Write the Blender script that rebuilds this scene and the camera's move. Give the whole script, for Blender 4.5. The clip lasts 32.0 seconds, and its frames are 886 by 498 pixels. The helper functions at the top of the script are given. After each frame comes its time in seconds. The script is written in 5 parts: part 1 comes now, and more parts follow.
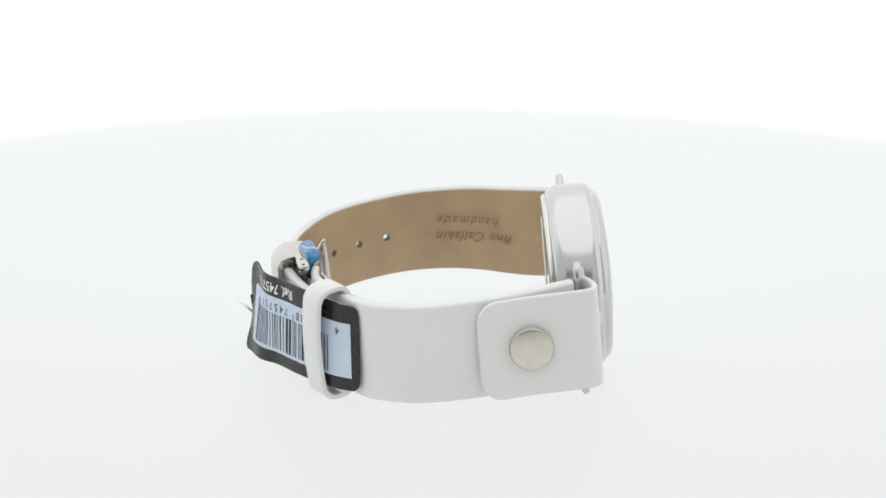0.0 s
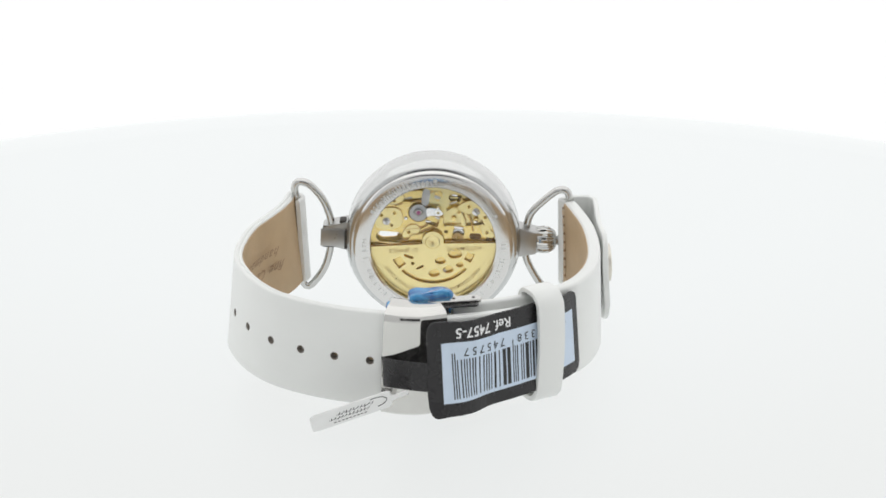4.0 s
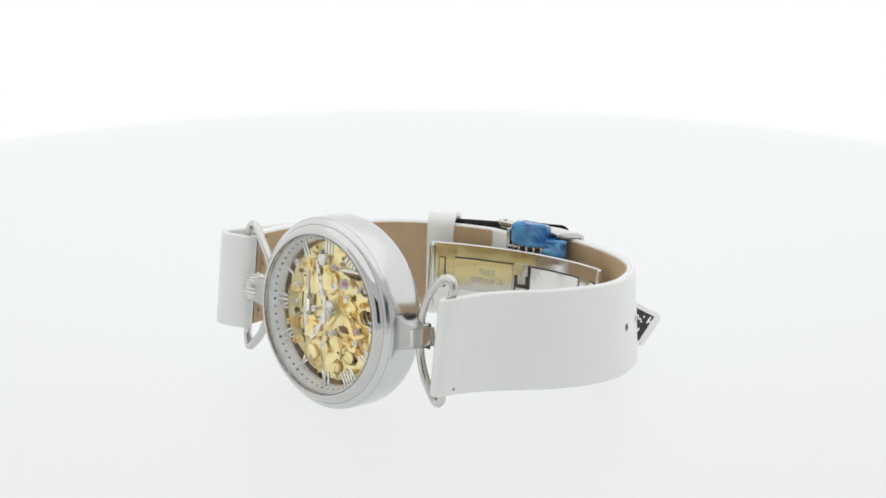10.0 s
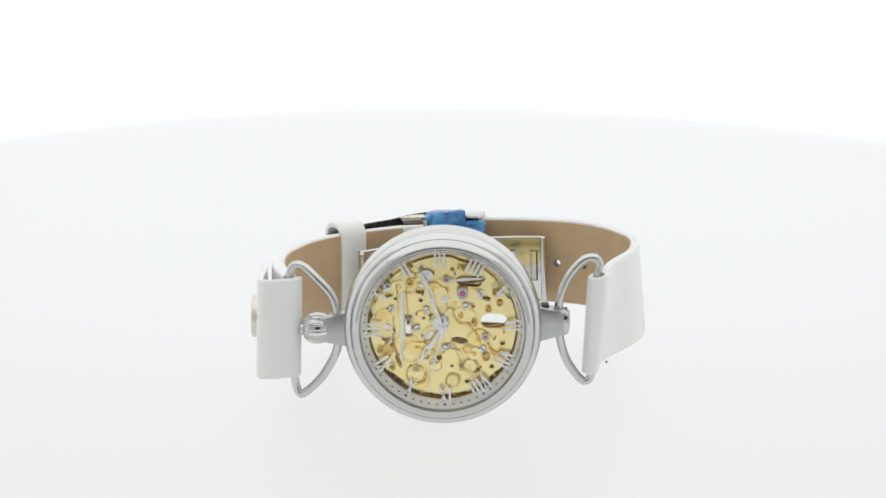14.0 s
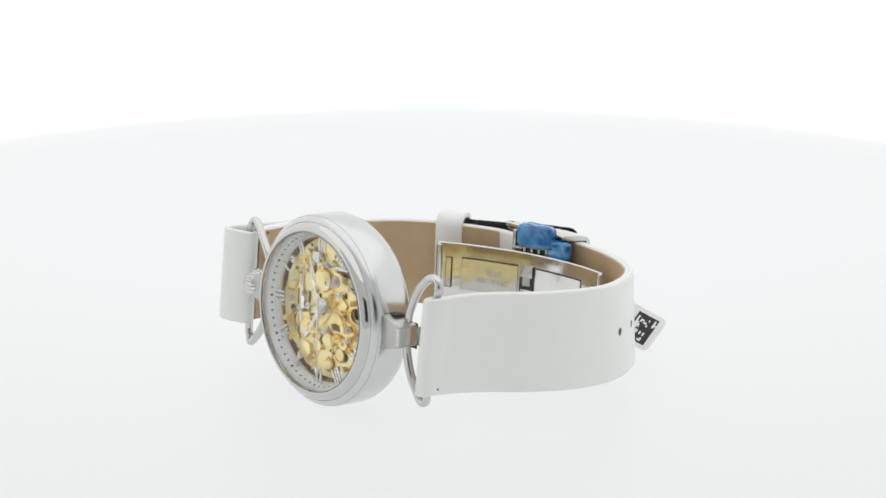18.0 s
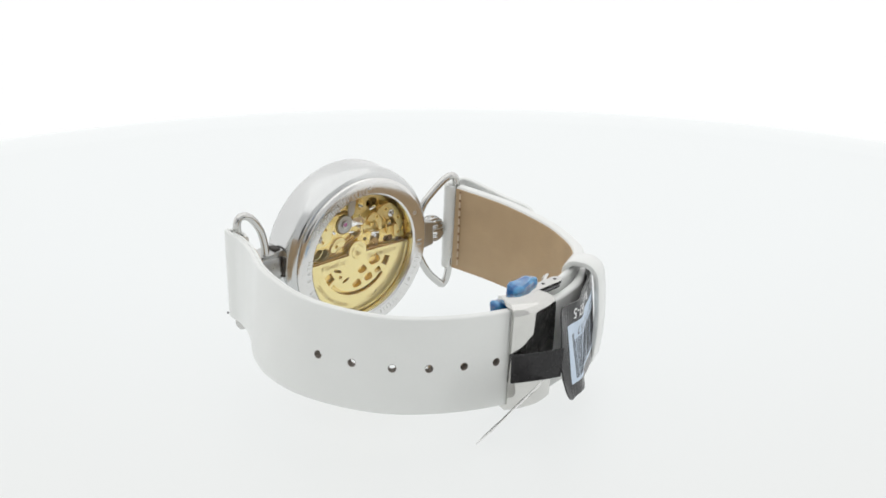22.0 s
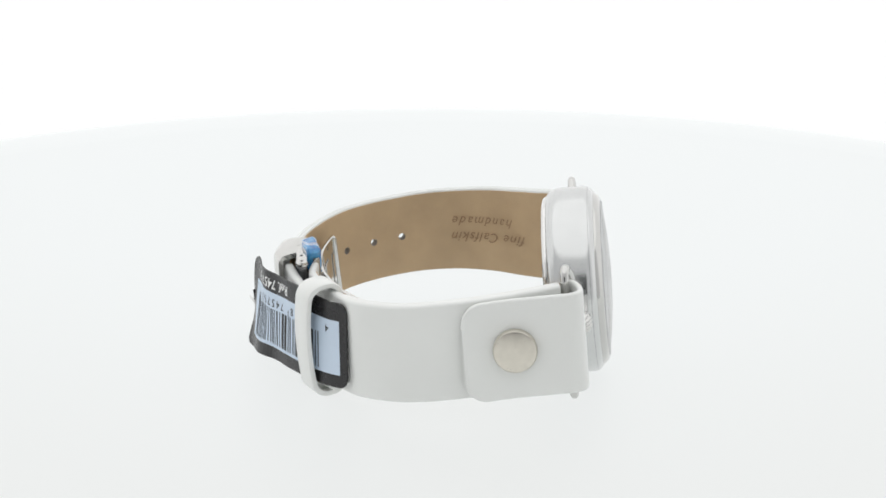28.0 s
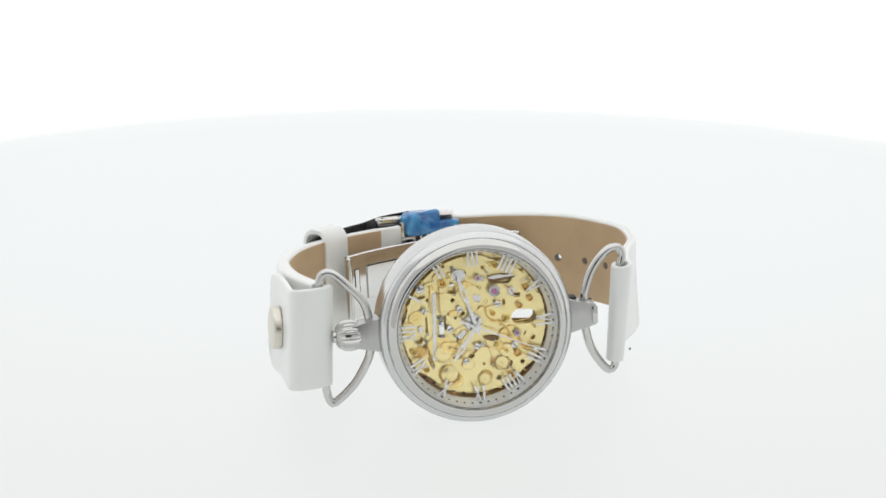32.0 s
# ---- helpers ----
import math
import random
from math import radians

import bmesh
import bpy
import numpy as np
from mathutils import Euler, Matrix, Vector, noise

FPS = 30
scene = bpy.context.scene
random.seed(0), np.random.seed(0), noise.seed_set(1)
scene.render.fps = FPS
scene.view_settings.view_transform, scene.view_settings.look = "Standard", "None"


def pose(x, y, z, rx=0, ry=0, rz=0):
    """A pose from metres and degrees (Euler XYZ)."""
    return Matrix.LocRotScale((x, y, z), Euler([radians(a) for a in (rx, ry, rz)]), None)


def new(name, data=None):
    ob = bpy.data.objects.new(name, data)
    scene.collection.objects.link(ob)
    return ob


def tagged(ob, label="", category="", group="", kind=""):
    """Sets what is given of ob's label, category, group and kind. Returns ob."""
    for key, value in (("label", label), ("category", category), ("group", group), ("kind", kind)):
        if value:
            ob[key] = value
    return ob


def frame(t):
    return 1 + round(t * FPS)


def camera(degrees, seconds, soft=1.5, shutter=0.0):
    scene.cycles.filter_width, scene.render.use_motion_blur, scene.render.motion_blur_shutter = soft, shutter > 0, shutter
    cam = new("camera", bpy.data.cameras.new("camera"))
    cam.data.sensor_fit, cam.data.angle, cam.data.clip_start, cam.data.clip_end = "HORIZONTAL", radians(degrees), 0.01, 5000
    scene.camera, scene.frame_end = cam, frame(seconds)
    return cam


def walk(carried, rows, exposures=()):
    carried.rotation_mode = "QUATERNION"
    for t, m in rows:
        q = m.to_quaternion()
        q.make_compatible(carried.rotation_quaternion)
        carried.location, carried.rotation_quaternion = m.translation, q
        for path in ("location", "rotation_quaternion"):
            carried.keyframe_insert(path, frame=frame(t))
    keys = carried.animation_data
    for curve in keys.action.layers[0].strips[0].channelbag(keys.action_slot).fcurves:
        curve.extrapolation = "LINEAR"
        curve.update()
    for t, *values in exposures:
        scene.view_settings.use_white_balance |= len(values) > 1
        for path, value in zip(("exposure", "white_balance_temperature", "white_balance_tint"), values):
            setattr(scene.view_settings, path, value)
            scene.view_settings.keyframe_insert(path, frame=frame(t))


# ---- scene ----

# Camera: stands still on a tripod, looking down at the turntable.
CAM_D, CAM_H = 0.400, 0.1518
cam = camera(24.0, 32.0, soft=1.65)
CAM = pose(0.0, -CAM_D, CAM_H, 90 - 17.60, 0, -0.14) @ pose(0, 0, 0, 0, 0, 0.08)
walk(cam, [(0.0, CAM), (32.0, CAM)])

# ---------------------------------------------------------------- light
world = bpy.data.worlds.new("studio")
scene.world = world
world.use_nodes = True
world.node_tree.nodes["Background"].inputs[0].default_value = (0.95, 0.97, 1.0, 1)
world.node_tree.nodes["Background"].inputs[1].default_value = 0.05
scene.view_settings.exposure = 0.0


# ---------------------------------------------------------------- materials


def material(name, colour, rough=0.5, metal=0.0, spec=0.5, vary=0.06, scale=300.0, bump=0.0, bump_scale=2500.0, emit=0.0, coat=0.0, alpha=1.0):
    m = bpy.data.materials.new(name)
    m.use_nodes = True
    nt = m.node_tree
    b = nt.nodes["Principled BSDF"]
    b.inputs["Roughness"].default_value = rough
    b.inputs["Metallic"].default_value = metal
    b.inputs["Specular IOR Level"].default_value = spec
    b.inputs["Coat Weight"].default_value = coat
    b.inputs["Coat Roughness"].default_value = 0.15
    b.inputs["Alpha"].default_value = alpha
    tc = nt.nodes.new("ShaderNodeTexCoord")
    n1 = nt.nodes.new("ShaderNodeTexNoise")
    n1.inputs["Scale"].default_value, n1.inputs["Detail"].default_value = scale, 5
    nt.links.new(tc.outputs["Object"], n1.inputs["Vector"])
    ramp = nt.nodes.new("ShaderNodeMapRange")
    ramp.inputs[1].default_value, ramp.inputs[2].default_value = 0.3, 0.7
    ramp.inputs[3].default_value, ramp.inputs[4].default_value = 1 - vary, 1 + vary * 0.4
    nt.links.new(n1.outputs["Fac"], ramp.inputs[0])
    mul = nt.nodes.new("ShaderNodeVectorMath")
    mul.operation = "SCALE"
    mul.inputs[0].default_value = colour
    nt.links.new(ramp.outputs[0], mul.inputs["Scale"])
    nt.links.new(mul.outputs[0], b.inputs["Base Color"])
    if metal or coat:
        rr = nt.nodes.new("ShaderNodeMapRange")
        rr.inputs[3].default_value, rr.inputs[4].default_value = max(0.01, rough * 0.75), rough * 1.3
        n3 = nt.nodes.new("ShaderNodeTexNoise")
        n3.inputs["Scale"].default_value, n3.inputs["Detail"].default_value = scale * 2.3, 6
        nt.links.new(tc.outputs["Object"], n3.inputs["Vector"])
        nt.links.new(n3.outputs["Fac"], rr.inputs[0])
        nt.links.new(rr.outputs[0], b.inputs["Roughness"])
    if bump:
        n2 = nt.nodes.new("ShaderNodeTexNoise")
        n2.inputs["Scale"].default_value, n2.inputs["Detail"].default_value = bump_scale, 4
        nt.links.new(tc.outputs["Object"], n2.inputs["Vector"])
        bp = nt.nodes.new("ShaderNodeBump")
        bp.inputs["Strength"].default_value, bp.inputs["Distance"].default_value = bump, 0.0002
        nt.links.new(n2.outputs["Fac"], bp.inputs["Height"])
        nt.links.new(bp.outputs[0], b.inputs["Normal"])
    if emit:
        b.inputs["Emission Color"].default_value = (*colour, 1)
        b.inputs["Emission Strength"].default_value = emit
    return m


def glass(name, low=0.02, high=0.95):
    """Clear thin glass: it lets the light through and mirrors more at a flat angle."""
    m = bpy.data.materials.new(name)
    m.use_nodes = True
    nt = m.node_tree
    nt.nodes.remove(nt.nodes["Principled BSDF"])
    lw = nt.nodes.new("ShaderNodeLayerWeight")
    lw.inputs["Blend"].default_value = 0.5
    pw = nt.nodes.new("ShaderNodeMath")
    pw.operation = "POWER"
    pw.inputs[1].default_value = 4.0
    ma = nt.nodes.new("ShaderNodeMath")
    ma.operation = "MULTIPLY_ADD"
    ma.inputs[1].default_value = high
    ma.inputs[2].default_value = low
    clear = nt.nodes.new("ShaderNodeBsdfTransparent")
    gloss = nt.nodes.new("ShaderNodeBsdfGlossy")
    gloss.inputs["Roughness"].default_value = 0.02
    mix = nt.nodes.new("ShaderNodeMixShader")
    nt.links.new(lw.outputs["Facing"], pw.inputs[0])
    nt.links.new(pw.outputs[0], ma.inputs[0])
    nt.links.new(ma.outputs[0], mix.inputs[0])
    nt.links.new(clear.outputs[0], mix.inputs[1])
    nt.links.new(gloss.outputs[0], mix.inputs[2])
    nt.links.new(mix.outputs[0], nt.nodes["Material Output"].inputs["Surface"])
    return m


WHITE = material("white_calf_leather", (0.785, 0.797, 0.775), 0.32, vary=0.03, scale=60, bump=0.12, bump_scale=1800, coat=0.25)
LINING = material("tan_lining_leather", (0.49, 0.35, 0.205), 0.6, vary=0.10, scale=140, bump=0.35, bump_scale=2600)
STAMP = material("stamped_leather", (0.27, 0.165, 0.09), 0.65, vary=0.1, scale=400)
HOLE = material("raw_leather_edge", (0.30, 0.27, 0.24), 0.8, vary=0.2)
STITCH = material("stitch_thread", (0.62, 0.50, 0.36), 0.8, vary=0.1)
STEEL = material("polished_steel", (0.60, 0.598, 0.58), 0.08, 1.0, vary=0.03, scale=200)
CASE = material("fine_brushed_steel", (0.64, 0.65, 0.645), 0.2, 1.0, vary=0.03, scale=200)
BACK_STEEL = material("bright_satin_steel", (0.76, 0.755, 0.74), 0.17, 1.0, vary=0.03, scale=200)
SATIN = material("satin_steel", (0.50, 0.50, 0.49), 0.30, 1.0, vary=0.06, scale=500)
NICKEL = material("brushed_nickel", (0.70, 0.665, 0.59), 0.30, 1.0, vary=0.06, scale=700)
BLADE = material("satin_blade", (0.70, 0.695, 0.675), 0.1, 1.0, vary=0.05, scale=200, bump=0.25, bump_scale=150)
CHROME = material("chrome", (0.66, 0.655, 0.63), 0.07, 0.95, vary=0.05, scale=150)
SILVER = material("silvered_pointers", (0.80, 0.80, 0.80), 0.25, 0.6, vary=0.05)
CHAPTER = material("silvered_ring", (0.86, 0.90, 0.95), 0.35, 0.3, vary=0.05, scale=600)
GOLD = material("gilt_brass", (1.0, 0.79, 0.32), 0.22, 0.75, vary=0.04, scale=300)
GOLD_LIGHT = material("brushed_gilt", (1.0, 0.86, 0.42), 0.2, 0.7, vary=0.03, scale=300)
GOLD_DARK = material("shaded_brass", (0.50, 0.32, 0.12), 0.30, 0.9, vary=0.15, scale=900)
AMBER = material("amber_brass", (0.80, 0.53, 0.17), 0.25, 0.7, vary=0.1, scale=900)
PLATED = material("rhodium_plate", (0.74, 0.74, 0.73), 0.16, 0.9, vary=0.08, scale=500)
MIRROR = material("mirror_steel", (0.92, 0.92, 0.91), 0.05, 1.0, vary=0.02, scale=500)
DARK_STEEL = material("shaded_steel", (0.30, 0.30, 0.31), 0.25, 1.0, vary=0.15)
EDGE = material("dark_brown_brass", (0.20, 0.115, 0.045), 0.3, 0.8, vary=0.15, scale=900)
RUBY = material("ruby_jewel", (0.45, 0.12, 0.30), 0.05, vary=0.02, coat=1.0)
DARK = material("dark_recess", (0.05, 0.045, 0.04), 0.6)
BLACK = material("black_card", (0.015, 0.014, 0.015), 0.26, spec=0.4, vary=0.15, scale=200, bump=0.35, bump_scale=350, coat=0.1)
LABEL = material("pale_blue_label", (0.58, 0.68, 0.80), 0.45, vary=0.03)
INK = material("black_ink", (0.02, 0.02, 0.022), 0.5)
PRINT = material("white_print", (0.80, 0.80, 0.80), 0.5)
PAPER = material("white_card", (0.82, 0.82, 0.81), 0.5, vary=0.03)
GREY_INK = material("grey_ink", (0.25, 0.25, 0.26), 0.6)
CRYSTAL = glass("mineral_crystal")


def film_material():
    m = bpy.data.materials.new("blue_plastic_film")
    m.use_nodes = True
    nt = m.node_tree
    b = nt.nodes["Principled BSDF"]
    tc = nt.nodes.new("ShaderNodeTexCoord")
    n = nt.nodes.new("ShaderNodeTexNoise")
    n.inputs["Scale"].default_value, n.inputs["Detail"].default_value, n.inputs["Distortion"].default_value = 150, 3, 2.0
    nt.links.new(tc.outputs["Object"], n.inputs["Vector"])
    r = nt.nodes.new("ShaderNodeValToRGB")
    r.color_ramp.elements[0].position, r.color_ramp.elements[0].color = 0.38, (0.006, 0.13, 0.42, 1)
    r.color_ramp.elements[1].position, r.color_ramp.elements[1].color = 0.70, (0.09, 0.46, 0.82, 1)
    nt.links.new(n.outputs["Fac"], r.inputs[0])
    nt.links.new(r.outputs[0], b.inputs["Base Color"])
    bp = nt.nodes.new("ShaderNodeBump")
    bp.inputs["Strength"].default_value, bp.inputs["Distance"].default_value = 0.4, 0.0005
    nt.links.new(n.outputs["Fac"], bp.inputs["Height"])
    nt.links.new(bp.outputs[0], b.inputs["Normal"])
    b.inputs["Roughness"].default_value = 0.06
    b.inputs["Coat Weight"].default_value = 0.8
    b.inputs["Coat Roughness"].default_value = 0.04
    b.inputs["Transmission Weight"].default_value = 0.2
    return m


FILM = film_material()

# ---------------------------------------------------------------- mesh helpers (in millimetres)


def part(name, bm, mat, parent=None, label="", smooth=True, category="", kind=""):
    bmesh.ops.recalc_face_normals(bm, faces=bm.faces)
    bmesh.ops.scale(bm, vec=(0.001, 0.001, 0.001), verts=bm.verts)
    me = bpy.data.meshes.new(name)
    bm.to_mesh(me)
    bm.free()
    me.materials.append(mat)
    if smooth:
        me.shade_smooth()
        me.set_sharp_from_angle(angle=radians(35))
    ob = new(name, me)
    ob.parent = parent
    return tagged(ob, label, category, "", kind)


def catmull(pts, n=8, closed=False):
    pts = [Vector(p) for p in pts]
    k = len(pts)
    out = []
    for i in range(k if closed else k - 1):
        if closed:
            a, b, c, d = (pts[(i + j) % k] for j in (-1, 0, 1, 2))
        else:
            b, c = pts[i], pts[i + 1]
            a = pts[i - 1] if i else b * 2 - c
            d = pts[i + 2] if i + 2 < k else c * 2 - b
        for j in range(n):
            t = j / n
            out.append(0.5 * (2 * b + (c - a) * t + (2 * a - 5 * b + 4 * c - d) * t * t + (3 * b - a - 3 * c + d) * t ** 3))
    if not closed:
        out.append(pts[-1])
    return out


def even(pts, step):
    """The polyline pts, resampled at about equal steps."""
    d = [0.0]
    for a, b in zip(pts, pts[1:]):
        d.append(d[-1] + (b - a).length)
    n = max(2, round(d[-1] / step))
    out, j = [], 0
    for i in range(n + 1):
        s = d[-1] * i / n
        while j < len(d) - 2 and d[j + 1] < s:
            j += 1
        out.append(pts[j].lerp(pts[j + 1], (s - d[j]) / max(1e-9, d[j + 1] - d[j])))
    return out


def normals2(path):
    """Outward normals (to the right of the way) of a plan path."""
    out = []
    for i in range(len(path)):
        t = (path[min(i + 1, len(path) - 1)] - path[max(i - 1, 0)]).normalized()
        out.append(Vector((t.y, -t.x)))
    return out


def sweep(path, section, flare=0.0, sign=1, caps=True, bm=None, lean=None, rise=None, crest=None):
    """Sweeps a closed section of (offset outwards, height) along a plan path. lean: the way in plan to which its
    foot flares, if not outwards; rise: the height of its middle at a plan place; crest: how far its upper edge
    stands out and up there."""
    bm = bm or bmesh.new()
    rows = []
    for q, nn in zip(path, normals2(path)):
        nn = nn * sign
        ll = lean(q, nn) if lean else nn
        h = rise(q) if rise else 0.0
        e, u = crest(q) if crest else (0.0, 0.0)
        rows.append([bm.verts.new((q.x + nn.x * (o + e * max(0.0, z)) - ll.x * flare * z, q.y + nn.y * (o + e * max(0.0, z)) - ll.y * flare * z, z + h + u * max(0.0, z))) for o, z in section])
    k = len(section)
    for a, b in zip(rows, rows[1:]):
        for i in range(k):
            bm.faces.new((a[i], a[(i + 1) % k], b[(i + 1) % k], b[i]))
    if caps:
        bm.faces.new(rows[0])
        bm.faces.new(rows[-1])
    return bm


def round_section(o0, o1, z0, z1, r, n=4):
    """A rounded rectangle in (offset, height)."""
    pts = []
    for cx, cz, a0 in ((o1 - r, z1 - r, 0), (o0 + r, z1 - r, 90), (o0 + r, z0 + r, 180), (o1 - r, z0 + r, 270)):
        for i in range(n + 1):
            a = radians(a0 + 90 * i / n)
            pts.append((cx + r * math.cos(a), cz + r * math.sin(a)))
    return pts


def tall_section(o0, o1, z0, z1, r):
    """The same with points along its long sides."""
    pts = round_section(o0, o1, z0, z1, r, 6)
    out = []
    for a, b in zip(pts, pts[1:] + pts[:1]):
        n = max(1, round(math.hypot(b[0] - a[0], b[1] - a[1]) / 1.5))
        out += [(a[0] + (b[0] - a[0]) * i / n, a[1] + (b[1] - a[1]) * i / n) for i in range(n)]
    return out


def lathe(profile, centre, seg=96, bm=None):
    """Turns (x, radius) about the dial's axis; the profile is closed."""
    bm = bm or bmesh.new()
    cy, cz = centre
    rows = []
    for x, r in profile:
        if r < 1e-6:
            rows.append([bm.verts.new((x, cy, cz))])
        else:
            rows.append([bm.verts.new((x, cy + r * math.cos(2 * math.pi * i / seg), cz + r * math.sin(2 * math.pi * i / seg))) for i in range(seg)])
    for a, b in zip(rows, rows[1:] + rows[:1]):
        if len(a) == 1 and len(b) == 1:
            continue
        for i in range(seg):
            j = (i + 1) % seg
            f = [a[i % len(a)], a[j % len(a)], b[j % len(b)], b[i % len(b)]]
            f = list(dict.fromkeys(f))
            if len(f) > 2:
                bm.faces.new(f)
    bm.normal_update()
    for e in bm.edges:
        if len(e.link_faces) == 2 and e.calc_face_angle(0.0) > 0.6:
            e.smooth = False
    return bm


def tube(pts, r, closed=False, seg=12, bm=None):
    bm = bm or bmesh.new()
    rows, k = [], len(pts)
    up = Vector((1, 0, 0.01))
    for i, q in enumerate(pts):
        a = pts[(i - 1) % k] if closed or i else q
        b = pts[(i + 1) % k] if closed or i < k - 1 else q
        t = (b - a).normalized()
        u = (up - t * up.dot(t)).normalized()
        v = t.cross(u)
        rows.append([bm.verts.new(q + u * (r * math.cos(2 * math.pi * j / seg)) + v * (r * math.sin(2 * math.pi * j / seg))) for j in range(seg)])
    pairs = list(zip(rows, rows[1:])) + ([(rows[-1], rows[0])] if closed else [])
    for a, b in pairs:
        for j in range(seg):
            bm.faces.new((a[j], a[(j + 1) % seg], b[(j + 1) % seg], b[j]))
    if not closed:
        bm.faces.new(rows[0])
        bm.faces.new(rows[-1])
    return bm


def block(m, sx, sy, sz, bevel=0.15, taper=1.0, bm=None):
    """A bevelled block about the pose m; taper narrows its +y end in z."""
    b2 = bmesh.new()
    bmesh.ops.create_cube(b2, size=1.0)
    for v in b2.verts:
        k = taper if v.co.y > 0 else 1.0
        v.co = Vector((v.co.x * sx, v.co.y * sy, v.co.z * sz * k))
    if bevel:
        bmesh.ops.bevel(b2, geom=list(b2.edges), offset=bevel, segments=2, affect="EDGES", profile=0.6)
    b2.transform(m)
    if bm is None:
        return b2
    me = bpy.data.meshes.new("tmp")
    b2.to_mesh(me)
    b2.free()
    bm.from_mesh(me)
    bpy.data.meshes.remove(me)
    return bm


def circle(cy, cz, r, n=20):
    return [(cy + r * math.cos(2 * math.pi * i / n), cz + r * math.sin(2 * math.pi * i / n)) for i in range(n)]


def plate(outline, holes, x0, x1, bm=None):
    """A flat plate across the dial's axis, from x0 to x1, with holes through it."""
    b2 = bmesh.new()
    edges = []
    for loop in [outline, *holes]:
        vs = [b2.verts.new((x0, y, z)) for y, z in loop]
        edges += [b2.edges.new((vs[i], vs[(i + 1) % len(vs)])) for i in range(len(vs))]
    bmesh.ops.triangle_fill(b2, use_beauty=True, use_dissolve=False, edges=edges)
    ret = bmesh.ops.extrude_face_region(b2, geom=list(b2.faces))
    for v in ret["geom"]:
        if isinstance(v, bmesh.types.BMVert):
            v.co.x = x1
    if bm is None:
        return b2
    me = bpy.data.meshes.new("tmp")
    b2.to_mesh(me)
    b2.free()
    bm.from_mesh(me)
    bpy.data.meshes.remove(me)
    return bm


def blob(pts, n=5):
    return [(p.x, p.y) for p in catmull(pts, n, True)]


def gear(cy, cz, r, teeth, depth):
    pts = []
    for i in range(teeth):
        for k, rr in ((0.0, r - depth), (0.3, r - depth), (0.5, r), (0.8, r)):
            a = 2 * math.pi * (i + k) / teeth
            pts.append((cy + rr * math.cos(a), cz + rr * math.sin(a)))
    return pts


def text_mesh(words, size, shear=0.0, spacing=1.0, align="CENTER", bold=0.0):
    cu = bpy.data.curves.new("words", "FONT")
    cu.body, cu.size, cu.shear, cu.space_character, cu.align_x, cu.align_y = words, size, shear, spacing, align, "CENTER"
    cu.resolution_u = 3
    cu.offset = bold * size
    ob = bpy.data.objects.new("words", cu)
    scene.collection.objects.link(ob)
    dg = bpy.context.evaluated_depsgraph_get()
    dg.update()
    me = bpy.data.meshes.new_from_object(ob.evaluated_get(dg))
    bpy.data.objects.remove(ob)
    bpy.data.curves.remove(cu)
    bm = bmesh.new()
    bm.from_mesh(me)
    bpy.data.meshes.remove(me)
    return bm


def lettering(name, words, size, place, mat, parent, label="", **kw):
    """Words laid on a surface: place(u, v) gives the point in millimetres."""
    bm = text_mesh(words, size, **kw)
    bmesh.ops.subdivide_edges(bm, edges=[e for e in bm.edges if e.calc_length() > size * 0.5], cuts=2)
    for v in bm.verts:
        v.co = Vector(place(v.co.x, v.co.y))
    return part(name, bm, mat, parent, label, smooth=False)


def cut(ob, cutter):
    """Takes the cutter's volume out of a mesh object, for good."""
    me = bpy.data.meshes.new("cutter")
    bmesh.ops.recalc_face_normals(cutter, faces=cutter.faces)
    bmesh.ops.scale(cutter, vec=(0.001, 0.001, 0.001), verts=cutter.verts)
    cutter.to_mesh(me)
    cutter.free()
    co = new("cutter", me)
    mod = ob.modifiers.new("cut", "BOOLEAN")
    mod.object, mod.operation, mod.solver = co, "DIFFERENCE", "EXACT"
    dg = bpy.context.evaluated_depsgraph_get()
    dg.update()
    made = bpy.data.meshes.new_from_object(ob.evaluated_get(dg))
    ob.modifiers.clear()
    old = ob.data
    ob.data = made
    bpy.data.meshes.remove(old)
    bpy.data.objects.remove(co)
    bpy.data.meshes.remove(me)


# ---------------------------------------------------------------- the studio


def glow(name, base, colour, strength):
    """Cloth or acrylic whose own glow stands in for lamps behind it."""
    m = material(name, base, 0.6, vary=0.01, scale=4, emit=strength, spec=0.1)
    m.node_tree.nodes["Principled BSDF"].inputs["Emission Color"].default_value = (*colour, 1)
    return m


def glow_pool(m, near, far):
    """Puts a brighter pool into the disc's glow at a fixed spot; no lamp is built."""
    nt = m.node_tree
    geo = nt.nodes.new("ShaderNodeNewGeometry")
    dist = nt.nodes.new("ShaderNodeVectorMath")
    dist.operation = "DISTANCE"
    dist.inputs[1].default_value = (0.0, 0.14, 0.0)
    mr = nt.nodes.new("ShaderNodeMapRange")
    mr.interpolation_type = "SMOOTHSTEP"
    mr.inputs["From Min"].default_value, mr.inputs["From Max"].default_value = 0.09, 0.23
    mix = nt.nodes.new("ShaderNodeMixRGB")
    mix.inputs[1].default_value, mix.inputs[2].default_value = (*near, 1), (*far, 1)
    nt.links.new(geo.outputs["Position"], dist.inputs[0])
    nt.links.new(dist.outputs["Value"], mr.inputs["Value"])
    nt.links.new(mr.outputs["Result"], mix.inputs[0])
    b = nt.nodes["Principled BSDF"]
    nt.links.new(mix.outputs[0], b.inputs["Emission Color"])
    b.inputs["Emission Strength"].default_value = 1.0


